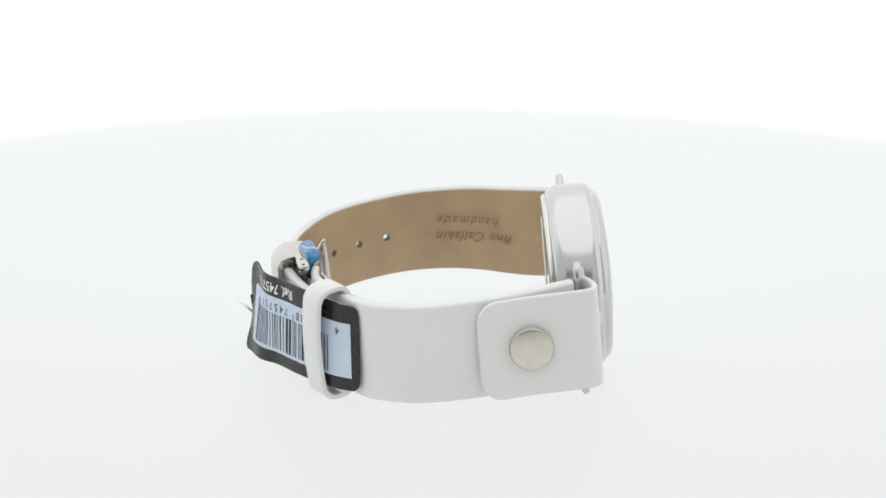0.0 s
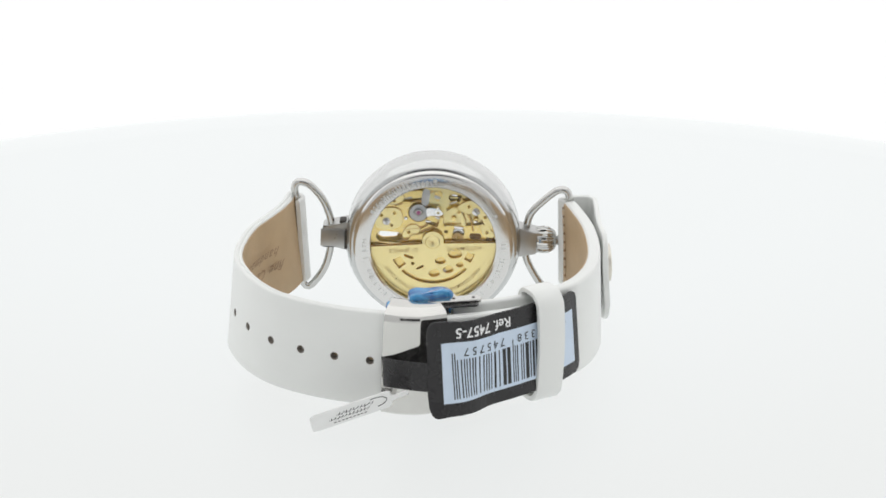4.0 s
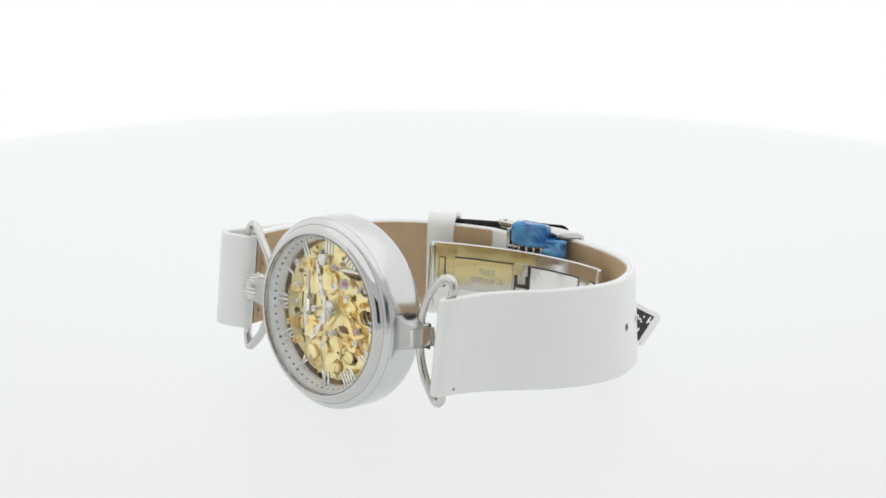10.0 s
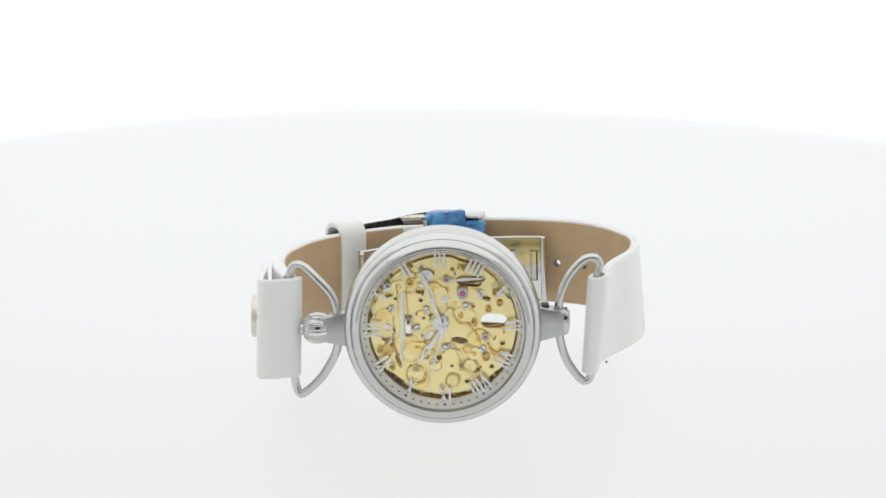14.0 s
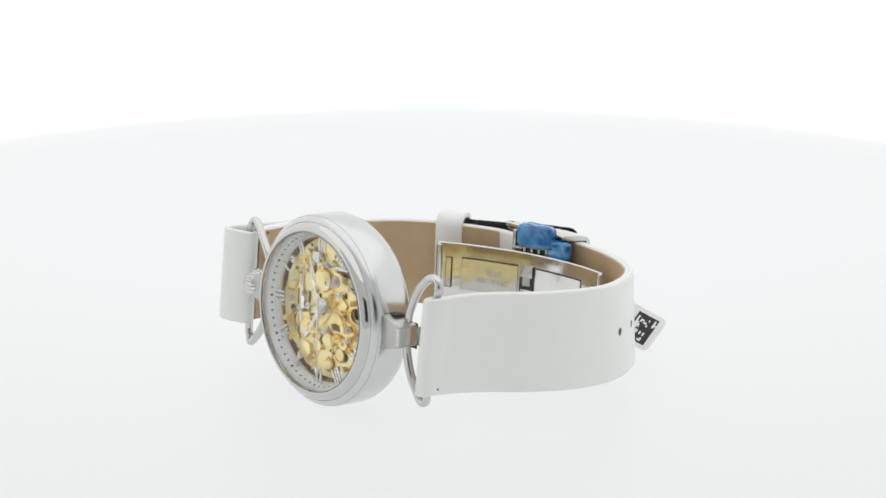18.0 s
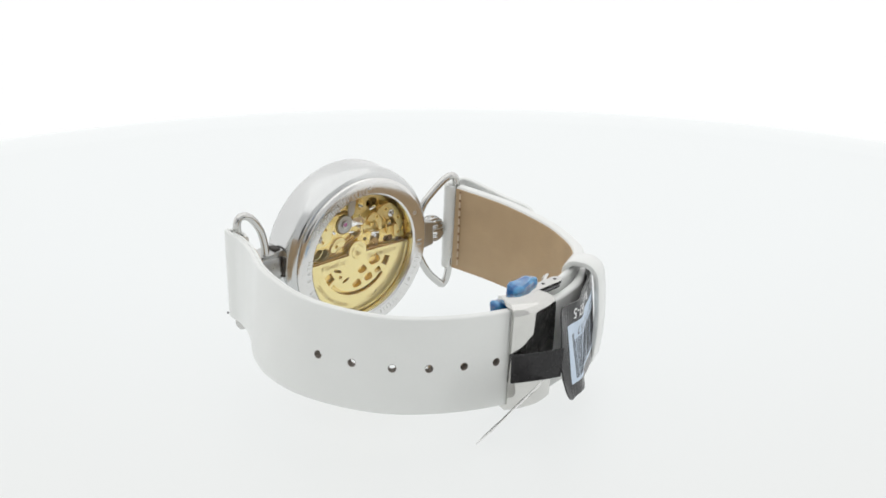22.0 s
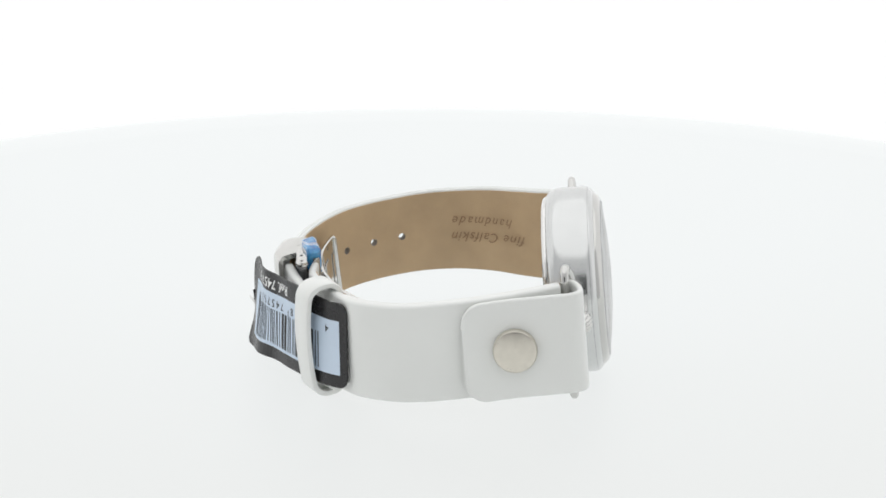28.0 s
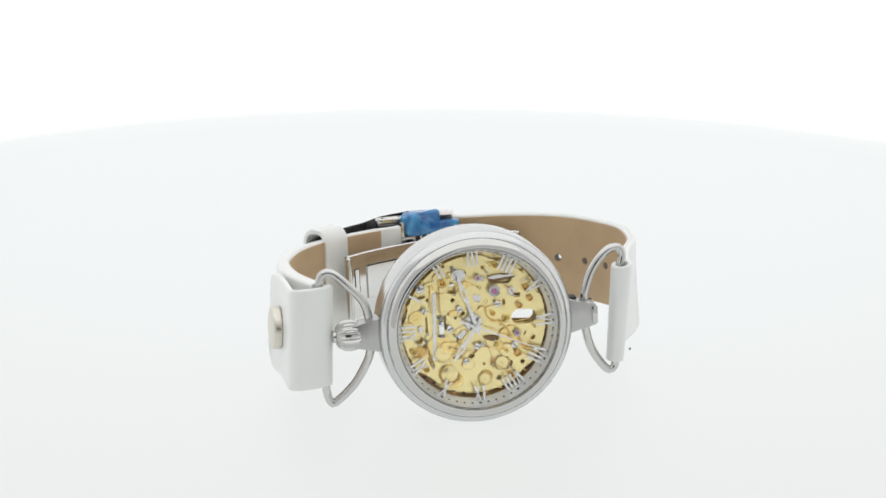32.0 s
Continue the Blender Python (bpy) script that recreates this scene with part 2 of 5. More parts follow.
def studio():
    # a round disc with a broad rolled edge
    def spun(prof, seg=160):
        bm = bmesh.new()
        rows = []
        for r, z in prof:
            rows.append([bm.verts.new((0, 0, z))] if r == 0 else [bm.verts.new((r * math.cos(2 * math.pi * i / seg), r * math.sin(2 * math.pi * i / seg), z)) for i in range(seg)])
        for a, b in zip(rows, rows[1:]):
            for i in range(seg):
                j = (i + 1) % seg
                bm.faces.new(list(dict.fromkeys([a[i % len(a)], a[j % len(a)], b[j % len(b)], b[i % len(b)]])))
        return bm
    disc = tagged(new("turntable"))
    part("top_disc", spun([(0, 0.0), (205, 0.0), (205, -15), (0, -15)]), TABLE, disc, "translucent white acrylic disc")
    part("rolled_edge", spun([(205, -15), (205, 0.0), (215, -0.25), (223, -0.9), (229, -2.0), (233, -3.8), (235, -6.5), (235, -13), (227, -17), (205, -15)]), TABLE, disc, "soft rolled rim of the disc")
    tagged(disc, "round white translucent acrylic photo turntable with an added glow of its own", "turntable")
    # white sweep behind; unseen glowing cloth added around and above as the light
    bm = bmesh.new()
    arc = [(900 * math.cos(radians(a)), 900 * math.sin(radians(a))) for a in range(-20, 201, 5)]
    for (x0, y0), (x1, y1) in zip(arc, arc[1:]):
        bm.faces.new([bm.verts.new(q) for q in ((x0, y0, -300), (x1, y1, -300), (x1, y1, 900), (x0, y0, 900))])
    bmesh.ops.remove_doubles(bm, verts=bm.verts, dist=0.01)
    part("backdrop", bm, BACK, None, "seamless white backlit studio backdrop cloth", kind="structure")
    bm = bmesh.new()
    for a in range(200, 340, 5):
        (x0, y0), (x1, y1) = ((900 * math.cos(radians(b)), 900 * math.sin(radians(b))) for b in (a, a + 5))
        # opening that polished steel mirrors as a dark patch; the camera stands inside
        for z0, z1 in (((-300, 20), (400, 900)) if 255 <= a < 285 else ((-300, 20), (20, 400), (400, 900))):
            bm.faces.new([bm.verts.new(q) for q in ((x0, y0, z0), (x1, y1, z0), (x1, y1, z1), (x0, y0, z1))])
    bmesh.ops.remove_doubles(bm, verts=bm.verts, dist=0.01)
    part("wall_front", bm, CLOTH, None, "unseen glowing grey-white cloth front, opened for dark reflections", kind="structure")
    for nm, z, mt, lb in (("ceiling", 900, ROOF, "unseen glowing white roof cloth added to light the watch"), ("floor", -300, CLOTH, "unseen glowing white cloth floor under the turntable")):
        bm = bmesh.new()
        bm.faces.new([bm.verts.new((905 * math.cos(radians(a)), 905 * math.sin(radians(a)), z)) for a in range(0, 360, 5)])
        part(nm, bm, mt, None, lb, kind="structure")


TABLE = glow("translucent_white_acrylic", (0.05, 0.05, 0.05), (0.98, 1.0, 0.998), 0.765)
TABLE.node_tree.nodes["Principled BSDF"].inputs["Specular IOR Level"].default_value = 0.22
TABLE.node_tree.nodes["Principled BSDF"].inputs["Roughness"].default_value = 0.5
# the disc's emission is painted brighter towards the back
glow_pool(TABLE, (0.772, 0.795, 0.795), (0.745, 0.760, 0.752))
BACK = glow("backlit_cloth", (0.30, 0.30, 0.30), (1.0, 1.0, 1.0), 0.755)
CLOTH = glow("glowing_white_cloth", (0.30, 0.30, 0.30), (0.98, 0.99, 1.0), 0.38)
ROOF = glow("glowing_roof_cloth", (0.30, 0.30, 0.30), (1.0, 1.0, 1.0), 1.0)
studio()

# ---------------------------------------------------------------- the watch
# Its own space, in millimetres: x along the dial's axis, y to six o'clock, z across the strap.
CY, CZ = 1.35, 0.35
TILT = Matrix.Translation((29, CY, CZ)) @ pose(0, 0, 0, 0, -0.3, 0) @ Matrix.Translation((-29, -CY, -CZ))
watch = tagged(new("wristwatch"), "steel skeleton wristwatch, closed white leather strap, standing on edge", "watch")


def cpart(name, bm, mat, parent=None, label="", smooth=True):
    """A part of the case or the movement."""
    bm.transform(TILT)
    return part(name, bm, mat, parent or watch, label, smooth)


def dial(r, deg):
    """The point of the dial at a radius and an angle clockwise from twelve."""
    a = radians(deg)
    return CY - r * math.cos(a), CZ + r * math.sin(a)


def build_case():
    prof = [(23.2, 14.2), (23.2, 17.2), (23.5, 17.7), (24.0, 18.1), (24.3, 18.2), (24.5, 18.35), (25.2, 18.6), (26.2, 18.68), (30.6, 18.68), (31.4, 18.52), (32.0, 18.12), (32.45, 17.6), (32.6, 17.3), (32.55, 17.22), (32.1, 17.2),
            (32.0, 15.9), (30.2, 15.7), (30.0, 14.9), (24.6, 14.9), (24.4, 14.2)]
    case = cpart("case", lathe(prof, (CY, CZ), 128), CASE, None, "polished round steel case")
    prof = [(32.05, 15.9), (32.2, 17.2), (32.45, 17.32), (32.75, 17.22), (33.15, 16.98), (33.5, 16.65), (33.76, 16.25), (33.9, 15.9), (33.85, 15.62), (33.4, 15.5), (31.95, 15.45)]
    cpart("bezel", lathe(prof, (CY, CZ), 128), STEEL, None, "polished stepped steel bezel")
    # dark lines of the joints, outside and inside the bezel
    for x, r, w in ((32.5, 17.3, 0.1), (33.86, 15.52, 0.11), (31.5, 18.42, 0.05)):
        bm = tube([Vector((x, *p)) for p in circle(CY, CZ, r, 96)], w, True, 8)
        bm.transform(TILT)
        part("joint", bm, DARK_STEEL, case)
    # domed crystal
    prof = [(33.0, 15.42), (33.8, 15.42)] + [(33.9 + 1.2 * (1 - (r / 15.3) ** 2), r) for r in (15.2, 13.8, 12, 10, 8, 6, 4, 2, 0)] + [(33.3 + 1.1 * (1 - (r / 15.3) ** 2), r) for r in (0, 2, 4, 6, 8, 10, 12, 13.8, 14.9)]
    g = cpart("crystal", lathe(prof, (CY, CZ), 96), CRYSTAL, None, "clear domed front crystal")
    g.visible_shadow = False
    # case back: engraved ring and window
    prof = [(23.15, 13.4), (22.5, 13.4), (22.2, 13.8), (22.2, 16.2), (22.4, 16.7), (22.8, 17.0), (23.15, 17.0)]
    back = cpart("case_back", lathe(prof, (CY, CZ), 128), BACK_STEEL, None, "satin steel case-back ring with worn engraving")
    prof = [(22.35, 13.38), (22.35, 0.0), (22.9, 0.0), (22.9, 13.38)]
    g = cpart("back_crystal", lathe(prof, (CY, CZ), 96), CRYSTAL, None, "clear display window of the case back")
    g.visible_shadow = False
    # worn engraving of the case-back ring, too small to read
    rnd = random.Random(5)
    a = 0.0
    while a < 352:
        w = rnd.uniform(1.2, 2.6)
        if rnd.random() < 0.8 and not 4 < (a + 0) % 360 < 110 and not 150 < a < 208:
            bm = bmesh.new()
            for z0, z1 in ((14.5, 14.75), (15.3, 15.5)) if rnd.random() < 0.5 else ((14.5, 15.5),):
                q = []
                for r, b in ((z0, a), (z1, a), (z1, a + w * 0.6), (z0, a + w * 0.6)):
                    y, z = dial(r, b)
                    q.append(bm.verts.new((22.18, y, z)))
                bm.faces.new(q)
            bm.transform(TILT)
            part("engraving", bm, ENGRAVED, back, "", False)
        a += w + 1.1
    for k in (30, 90, 150, 210, 270, 330):
        y, z = dial(15.0, k)
        bm = bmesh.new()
        plate(circle(y, z, 0.42, 12), [], 22.17, 22.25, bm)
        bm.transform(TILT)
        part("pin_hole", bm, ENGRAVED, back, "", False)
    for words, mid in (("WR", 207), ("5 ATM", 184), ("STAINLESS STEEL", 118)):
        bm = text_mesh(words, 1.5, spacing=1.25)
        for v in bm.verts:
            b = radians(mid) - v.co.x / 14.9
            v.co = Vector((22.17, CY - (14.5 + v.co.y) * math.cos(b), CZ + (14.5 + v.co.y) * math.sin(b)))
        bm.transform(TILT)
        part("lettering", bm, ENGRAVED, back, "", False)
    # the band inside the case, under the crystal
    prof = [(29.9, 14.2), (29.9, 15.2), (32.95, 15.42), (33.0, 15.3), (30.6, 14.25), (30.4, 14.2)]
    ring = cpart("chapter_ring", lathe(prof, (CY, CZ), 128), CHAPTER, None, "silvered minute ring with dots")
    # on its slope, v millimetres down from the middle
    def slope(v, deg):
        return (31.80 - 0.916 * v, *dial(14.76 - 0.401 * v, deg))
    for k in range(60):
        q = 0.22 if k % 5 else 0.3
        bm = bmesh.new()
        bm.faces.new([bm.verts.new(slope(q * math.cos(t * 0.628), k * 6 + math.degrees(q * math.sin(t * 0.628) / 14.4))) for t in range(10)])
        bm.transform(TILT)
        part("minute_dot", bm, INK, ring, "", False)
    for words, mid in (("MADE IN", 163), ("GERMANY", 197)):
        def arc(u, v, mid=mid):
            return slope(v - 0.1, mid - math.degrees(u / 14.4))
        bm = text_mesh(words, 0.95, spacing=1.25)
        for v in bm.verts:
            v.co = Vector(arc(v.co.x, v.co.y))
        bm.transform(TILT)
        part("lettering", bm, INK, ring, "", False)


ENGRAVED = material("worn_engraving", (0.70, 0.70, 0.69), 0.38, 1.0)


def build_numerals():
    words = ["XII", "I", "II", "III", "IIII", "V", "VI", "VII", "VIII", "IX", "X", "XI"]
    for h, word in enumerate(words):
        strokes, u = [], 0.0
        for ch in word:
            if ch == "I":
                strokes.append((u + 0.3, u + 0.3, 0.42))
                u += 0.85
            elif ch == "V":
                strokes += [(u + 0.15, u + 0.75, 0.46), (u + 1.35, u + 0.75, 0.28)]
                u += 1.65
            else:
                strokes += [(u + 0.15, u + 1.25, 0.46), (u + 1.25, u + 0.15, 0.28)]
                u += 1.6
        bm = bmesh.new()
        for top, bot, w in strokes:
            q = [(top - w / 2, 1.55), (top + w / 2, 1.55), (bot + w / 2, -1.55), (bot - w / 2, -1.55)]
            loops = []
            for x in (30.95, 31.2):
                vs = []
                for uu, vv in q:
                    y, z = dial(13.15 + vv, 30 * h)
                    a = radians(30 * h)
                    k = uu - u / 2
                    vs.append(bm.verts.new((x, y + k * math.sin(a), z + k * math.cos(a))))
                loops.append(vs)
            bm.faces.new(loops[0])
            bm.faces.new(loops[1])
            for i in range(4):
                bm.faces.new((loops[0][i], loops[0][(i + 1) % 4], loops[1][(i + 1) % 4], loops[1][i]))
        cpart("numeral", bm, SILVER, None, "raised silver Roman numeral", False)


def turned(pts, deg):
    """(along, across) points of a hand as dial places."""
    a = radians(deg)
    d, s = (-math.cos(a), math.sin(a)), (math.sin(a), math.cos(a))
    return [(CY + d[0] * p + s[0] * q, CZ + d[1] * p + s[1] * q) for p, q in pts]


def build_pointers():
    def spear(n, w, base=0.35):
        half = [(-1.6, 0.3), (0.0, base), (n * 0.45, base * 0.8), (n * 0.62, w), (n * 0.78, w * 0.75), (n, 0.06)]
        return half + [(p, -q) for p, q in reversed(half)]
    slot = [(0.5, 0.5), (0.58, 0.45), (0.66, 0.3), (0.66, -0.3), (0.58, -0.45), (0.5, -0.5)]
    cpart("hour_hand", plate(turned(spear(8.0, 0.6), 306), [turned([(8.0 * p + 0.9, q * 0.55) for p, q in slot], 306)], 31.15, 31.3), SILVER, None, "openworked silver hour hand", False)
    cpart("minute_hand", plate(turned(spear(10.6, 0.6), 72), [turned([(10.6 * p + 0.9, q * 0.55) for p, q in slot], 72)], 31.45, 31.6), SILVER, None, "openworked silver minute hand", False)
    cpart("hub", lathe([(28.0, 0), (28.0, 0.45), (31.0, 0.45), (31.0, 0.85), (31.65, 0.85), (31.75, 0.6), (31.75, 0)], (CY, CZ), 24), SILVER)
    # the seconds hand lies along twelve in its own space, at the hub
    bm = bmesh.new()
    half = [(-3.4, 0.32), (-2.6, 0.14), (0, 0.2), (12.6, 0.06)]
    for x in (0.0, 0.14):
        bm.faces.new([bm.verts.new((x, -p, q)) for p, q in half + [(p, -q) for p, q in reversed(half)]])
    fs = list(bm.faces)
    n = len(fs[0].verts)
    for i in range(n):
        a, b = fs[0].verts[i], fs[0].verts[(i + 1) % n]
        c, d = fs[1].verts[(i + 1) % n], fs[1].verts[i]
        bm.faces.new((a, b, c, d))
    lathe([(-0.05, 0), (-0.05, 0.55), (0.3, 0.55), (0.35, 0)], (0, 0), 20, bm)
    return part("seconds_hand", bm, SILVER, watch, "thin silver seconds hand", False)


def screw(y, z, r, x0, x1, parent, mat=None):
    bm = bmesh.new()
    s = 1 if x1 > x0 else -1
    lathe([(x0, 0), (x0, r), (x1 - s * 0.08, r), (x1, r * 0.85), (x1, 0)], (y, z), 16, bm)
    ob = cpart("screw", bm, mat or SATIN, parent)
    a = (y * 7 + z * 3) % 3.1
    c, d = math.cos(a), math.sin(a)
    q = [(y + c * p - d * k, z + d * p + c * k) for p, k in ((-r * 0.8, -0.09), (r * 0.8, -0.09), (r * 0.8, 0.09), (-r * 0.8, 0.09))]
    cpart("slot", plate(q, [], x1 + s * 0.005, x1 + s * 0.02), DARK, ob, "", False)
    return ob


def jewel(y, z, r, x, parent, s=1):
    st = cpart("jewel_setting", lathe([(x, r * 0.72), (x, r * 1.45), (x + s * 0.22, r * 1.45), (x + s * 0.26, r * 1.3), (x + s * 0.1, r * 0.75)], (y, z), 28), SATIN, parent)
    cpart("jewel", lathe([(x - s * 0.2, 0), (x - s * 0.2, r * 0.74), (x + s * 0.06, r * 0.74), (x + s * 0.12, r * 0.5), (x + s * 0.1, 0.12), (x, 0)], (y, z), 20), RUBY, st, "small purple-red jewel")


def slot_loop(y, z, length, width, deg, n=6):
    a = radians(deg)
    c, s = math.cos(a), math.sin(a)
    pts = []
    for side, b0 in ((1, -90), (-1, 90)):
        for i in range(n + 1):
            b = radians(b0 + 180 * i / n)
            pts.append((side * (length - width) / 2 + width / 2 * math.cos(b), width / 2 * math.sin(b)))
    return [(y + c * p - s * q, z + s * p + c * q) for p, q in pts]


def shaded_walls(ob, mat):
    """Gives a gilt plate's side walls a browner material, their shade put into colour."""
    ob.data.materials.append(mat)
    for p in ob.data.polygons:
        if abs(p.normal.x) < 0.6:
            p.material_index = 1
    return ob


def inside(p, loop):
    """Whether a point lies in a closed outline."""
    return sum(((a[1] > p[1]) != (b[1] > p[1])) and p[0] < (b[0] - a[0]) * (p[1] - a[1]) / (b[1] - a[1]) + a[0] for a, b in zip(loop, loop[1:] + loop[:1])) % 2 == 1


def at(dy, dz):
    """A place of the movement, from the hub: towards six, and across."""
    return CY + dy, CZ + dz


def build_front():
    """The dial side: a pierced bright plate over a darker one, with bridges, levers, wheels and jewels."""
    rnd = random.Random(11)
    window = slot_loop(*at(9.7, 0.6), 5.0, 2.9, -4)
    base = cpart("main_plate", plate(circle(CY, CZ, 13.9, 96), [slot_loop(*at(9.5, 0.6), 6.0, 4.2, -4), slot_loop(*at(4.7, 9.2), 5.2, 2.6, -4), slot_loop(*at(-4.3, 8.7), 3.0, 2.4, 0)], 27.9, 28.2), GOLD_LIGHT, None, "gilt lower movement plate", False)
    # openings of the bright plate: round wells, slots, and ragged cut-outs between them
    wells = [(-4.0, 5.1, 0.43), (-2.2, 2.3, 0.48), (0.7, 7.0, 0.43), (-4.8, 2.5, 0.32), (11.2, -3.6, 0.54), (4.6, -4.7, 0.48), (4.3, -10.9, 0.54), (1.5, -7.9, 0.32), (2.0, 10.9, 0.32), (-7.5, 8.6, 0.32), (-5.5, 11.7, 0.32),
             (-9.7, -3.4, 0.43), (-12.2, 2.4, 0.5), (9.0, -8.2, 0.43), (-2.4, 7.6, 0.36), (-8.8, 5.5, 0.32)]
    amber = [(10.8, 4.2, 0.54), (8.7, 3.1, 0.6), (10.1, 6.3, 0.65), (6.5, -10.4, 0.54), (8.0, -6.2, 0.75), (-5.9, 8.7, 0.48)]
    slots = [(-9.9, 6.2, 1.5, 0.7, 12), (-10.5, 0.0, 1.0, 0.9, 0), (-10.8, -2.0, 1.8, 1.5, 20), (8.3, 5.2, 1.8, 0.7, -10), (-4.1, 7.1, 2.2, 1.6, 90), (6.0, -8.3, 2.3, 1.3, 10), (-6.0, 4.1, 1.4, 1.1, 60), (-0.8, -11.9, 6.4, 0.8, 6),
             (3.4, -2.9, 2.6, 1.0, -12), (3.6, -12.3, 2.0, 0.7, 4), (-0.7, 3.7, 1.8, 0.9, 10), (-8.6, -6.6, 2.4, 0.8, -70), (5.3, 8.3, 4.6, 1.7, -4), (-5.6, 0.9, 3.0, 0.5, 90), (-9.2, 0.7, 3.2, 0.5, 90)]
    taken = [(*q[:2], q[2]) for q in wells + amber] + [(y, z, max(l, w) / 2) for y, z, l, w, d in slots] + [(8.2, 0.6, 1.7), (9.7, 0.6, 1.7), (11.2, 0.6, 1.7), (0, 0, 1.5), (-7.4, 0, 1.4), (-7.4, 4, 1), (-7.4, -4, 1), (3.9, 6.4, 1.3), (0.9, 9.1, 0.9), (8.0, -2.9, 1.0)]
    odd, tries = [], 0
    while len(odd) < 20 and tries < 9000:
        tries += 1
        a, r, q = rnd.uniform(0, 6.283), 12.6 * math.sqrt(rnd.random()), rnd.choice((0.8, 1.1)) if tries < 60 else rnd.choice((0.3, 0.45, 0.6))
        y, z = r * math.cos(a), r * math.sin(a)
        lean, thin = rnd.uniform(0, 3.14), rnd.uniform(0.35, 0.7)
        c, d = math.cos(lean), math.sin(lean)
        # three spots along its length stand for the cut-out
        own = [(y + c * k * q * (1 - thin), z + d * k * q * (1 - thin)) for k in (-1, 0, 1)]
        if all(math.hypot(*p) + q * thin < 12.7 for p in own) and all(math.hypot(p[0] - b, p[1] - e) > q * thin + f + 0.17 for p in own for b, e, f in taken):
            taken += [(*p, q * thin) for p in own]
            ring = [(q * rnd.uniform(0.75, 1.0) * math.cos(0.7854 * k), q * thin * rnd.uniform(0.6, 1.0) * math.sin(0.7854 * k)) for k in range(8)]
            odd.append((y, z, q, blob([at(y + c * u - d * v, z + d * u + c * v) for u, v in ring], 4)))
    # its rim steps in where the wheels show below it
    rim = []
    for k in range(144):
        a = 2 * math.pi * k / 144
        r = 13.3 if math.sin(a) > 0.35 else 13.8
        for mid, wide, deep in ((-2.28, 0.16, 0.7), (-0.84, 0.13, 0.5), (-1.62, 0.42, 0.5), (2.9, 0.1, 0.6), (0.55, 0.08, 0.5), (1.25, 0.1, 0.4)):
            d = (a - mid + math.pi) % (2 * math.pi) - math.pi
            r -= deep / (1 + (d / wide) ** 6)
        rim.append(at(r * math.cos(a), r * math.sin(a)))
    holes = [window] + [circle(*at(y, z), q, 16) for y, z, q in wells + amber] + [q[3] for q in odd] + [slot_loop(*at(y, z), l, w, d) for y, z, l, w, d in slots if math.hypot(y, z) < 11.8]
    shaded_walls(cpart("upper_plate", plate(rim, holes, 28.9, 29.4), GOLD_LIGHT, base, "bright gilt upper plate with wells and slots", False), AMBER)
    for y, z, q in amber:
        cpart("bushing", lathe([(28.9, 0), (28.9, q * 0.98), (30.35, q * 0.98), (30.45, q * 0.8), (30.1, q * 0.5), (30.0, 0)], at(y, z), 20), AMBER, base)
    for y, z, q in ((4.3, 11.2, 0.3), (-12.0, -4.2, 0.36), (-9.8, -7.6, 0.36), (5.9, 0.8, 0.36), (3.5, 2.0, 0.28), (4.6, -4.7, 0.49), (-5.9, 8.7, 0.49)):
        cpart("bushing", lathe([(29.38, q), (29.38, q * 1.8), (30.5, q * 1.75), (30.6, q * 1.5), (30.4, q)], at(y, z), 20), GOLD, base)
    # pinions, posts and bars between the two plates
    for k in range(46):
        a, r, q = rnd.uniform(0, 6.283), 12.6 * math.sqrt(rnd.random()), rnd.uniform(0.4, 1.1)
        y, z = r * math.cos(a), r * math.sin(a)
        if math.hypot(y - 9.6, z - 0.2) < 3.4 or math.hypot(y - 5, z - 8.6) < 2.6 or math.hypot(y + 4.2, z - 7.8) < 2:
            continue
        mt, x = rnd.choice((GOLD, GOLD_LIGHT, PLATED, GOLD, AMBER)), rnd.uniform(28.4, 29.1)
        if k % 3 == 0:
            cpart("pinion", plate(gear(*at(y, z), q, 14, 0.16), [circle(*at(y, z), q * 0.25, 10)], 28.2, x), mt, base, "", False)
        elif k % 3 == 1:
            cpart("bar", block(Matrix.Translation((28.3 + 0.01 * k, *at(y, z))) @ pose(0, 0, 0, rnd.uniform(0, 180), 0, 0), 1.0, q * 3.2, q * 0.7, 0.12), mt, base)
        else:
            cpart("post", lathe([(28.2, 0), (28.2, q * 0.7), (x, q * 0.7), (x + 0.1, q * 0.5), (x + 0.1, 0)], at(y, z), 18), mt, base)
    # low bridges; brown walls and dark foot lines paint in their side shade
    big = [(y, z, max(l, w) / 2 - 0.1) for y, z, l, w, d in slots] + [(9.6, 0.6, 2.9), (-7.4, 0.5, 1.2), (3.9, 6.4, 1.2), (0, 0, 1.2)]
    spots = wells + amber
    made = tries = 0
    while made < 30 and tries < 6000:
        tries += 1
        a, r = rnd.uniform(0, 6.283), 12.2 * math.sqrt(rnd.random())
        y, z = r * math.cos(a), r * math.sin(a)
        size, turn, n = rnd.uniform(1.2, 2.6) if made < 15 else rnd.uniform(0.4, 0.9), rnd.uniform(0, 6.28), rnd.choice((5, 6, 7))
        pts = [(y + q * 1.35 * math.cos(b), z + q * math.sin(b)) for q, b in ((size * rnd.uniform(0.6, 1.1), turn + 6.2832 * k / n) for k in range(n))]
        if max(math.hypot(*q) for q in pts) > 13.2 or any(math.hypot(q[0] - b, q[1] - c) < d for q in pts + [(y, z)] for b, c, d in big):
            continue
        out = blob([at(*q) for q in pts])
        hs = []
        for sy, sz, q in spots:
            p = at(sy, sz)
            if inside(p, out) and min(math.dist(p, o) for o in out) > q + 0.12:
                hs.append(circle(*p, min(q, 0.55), 12))
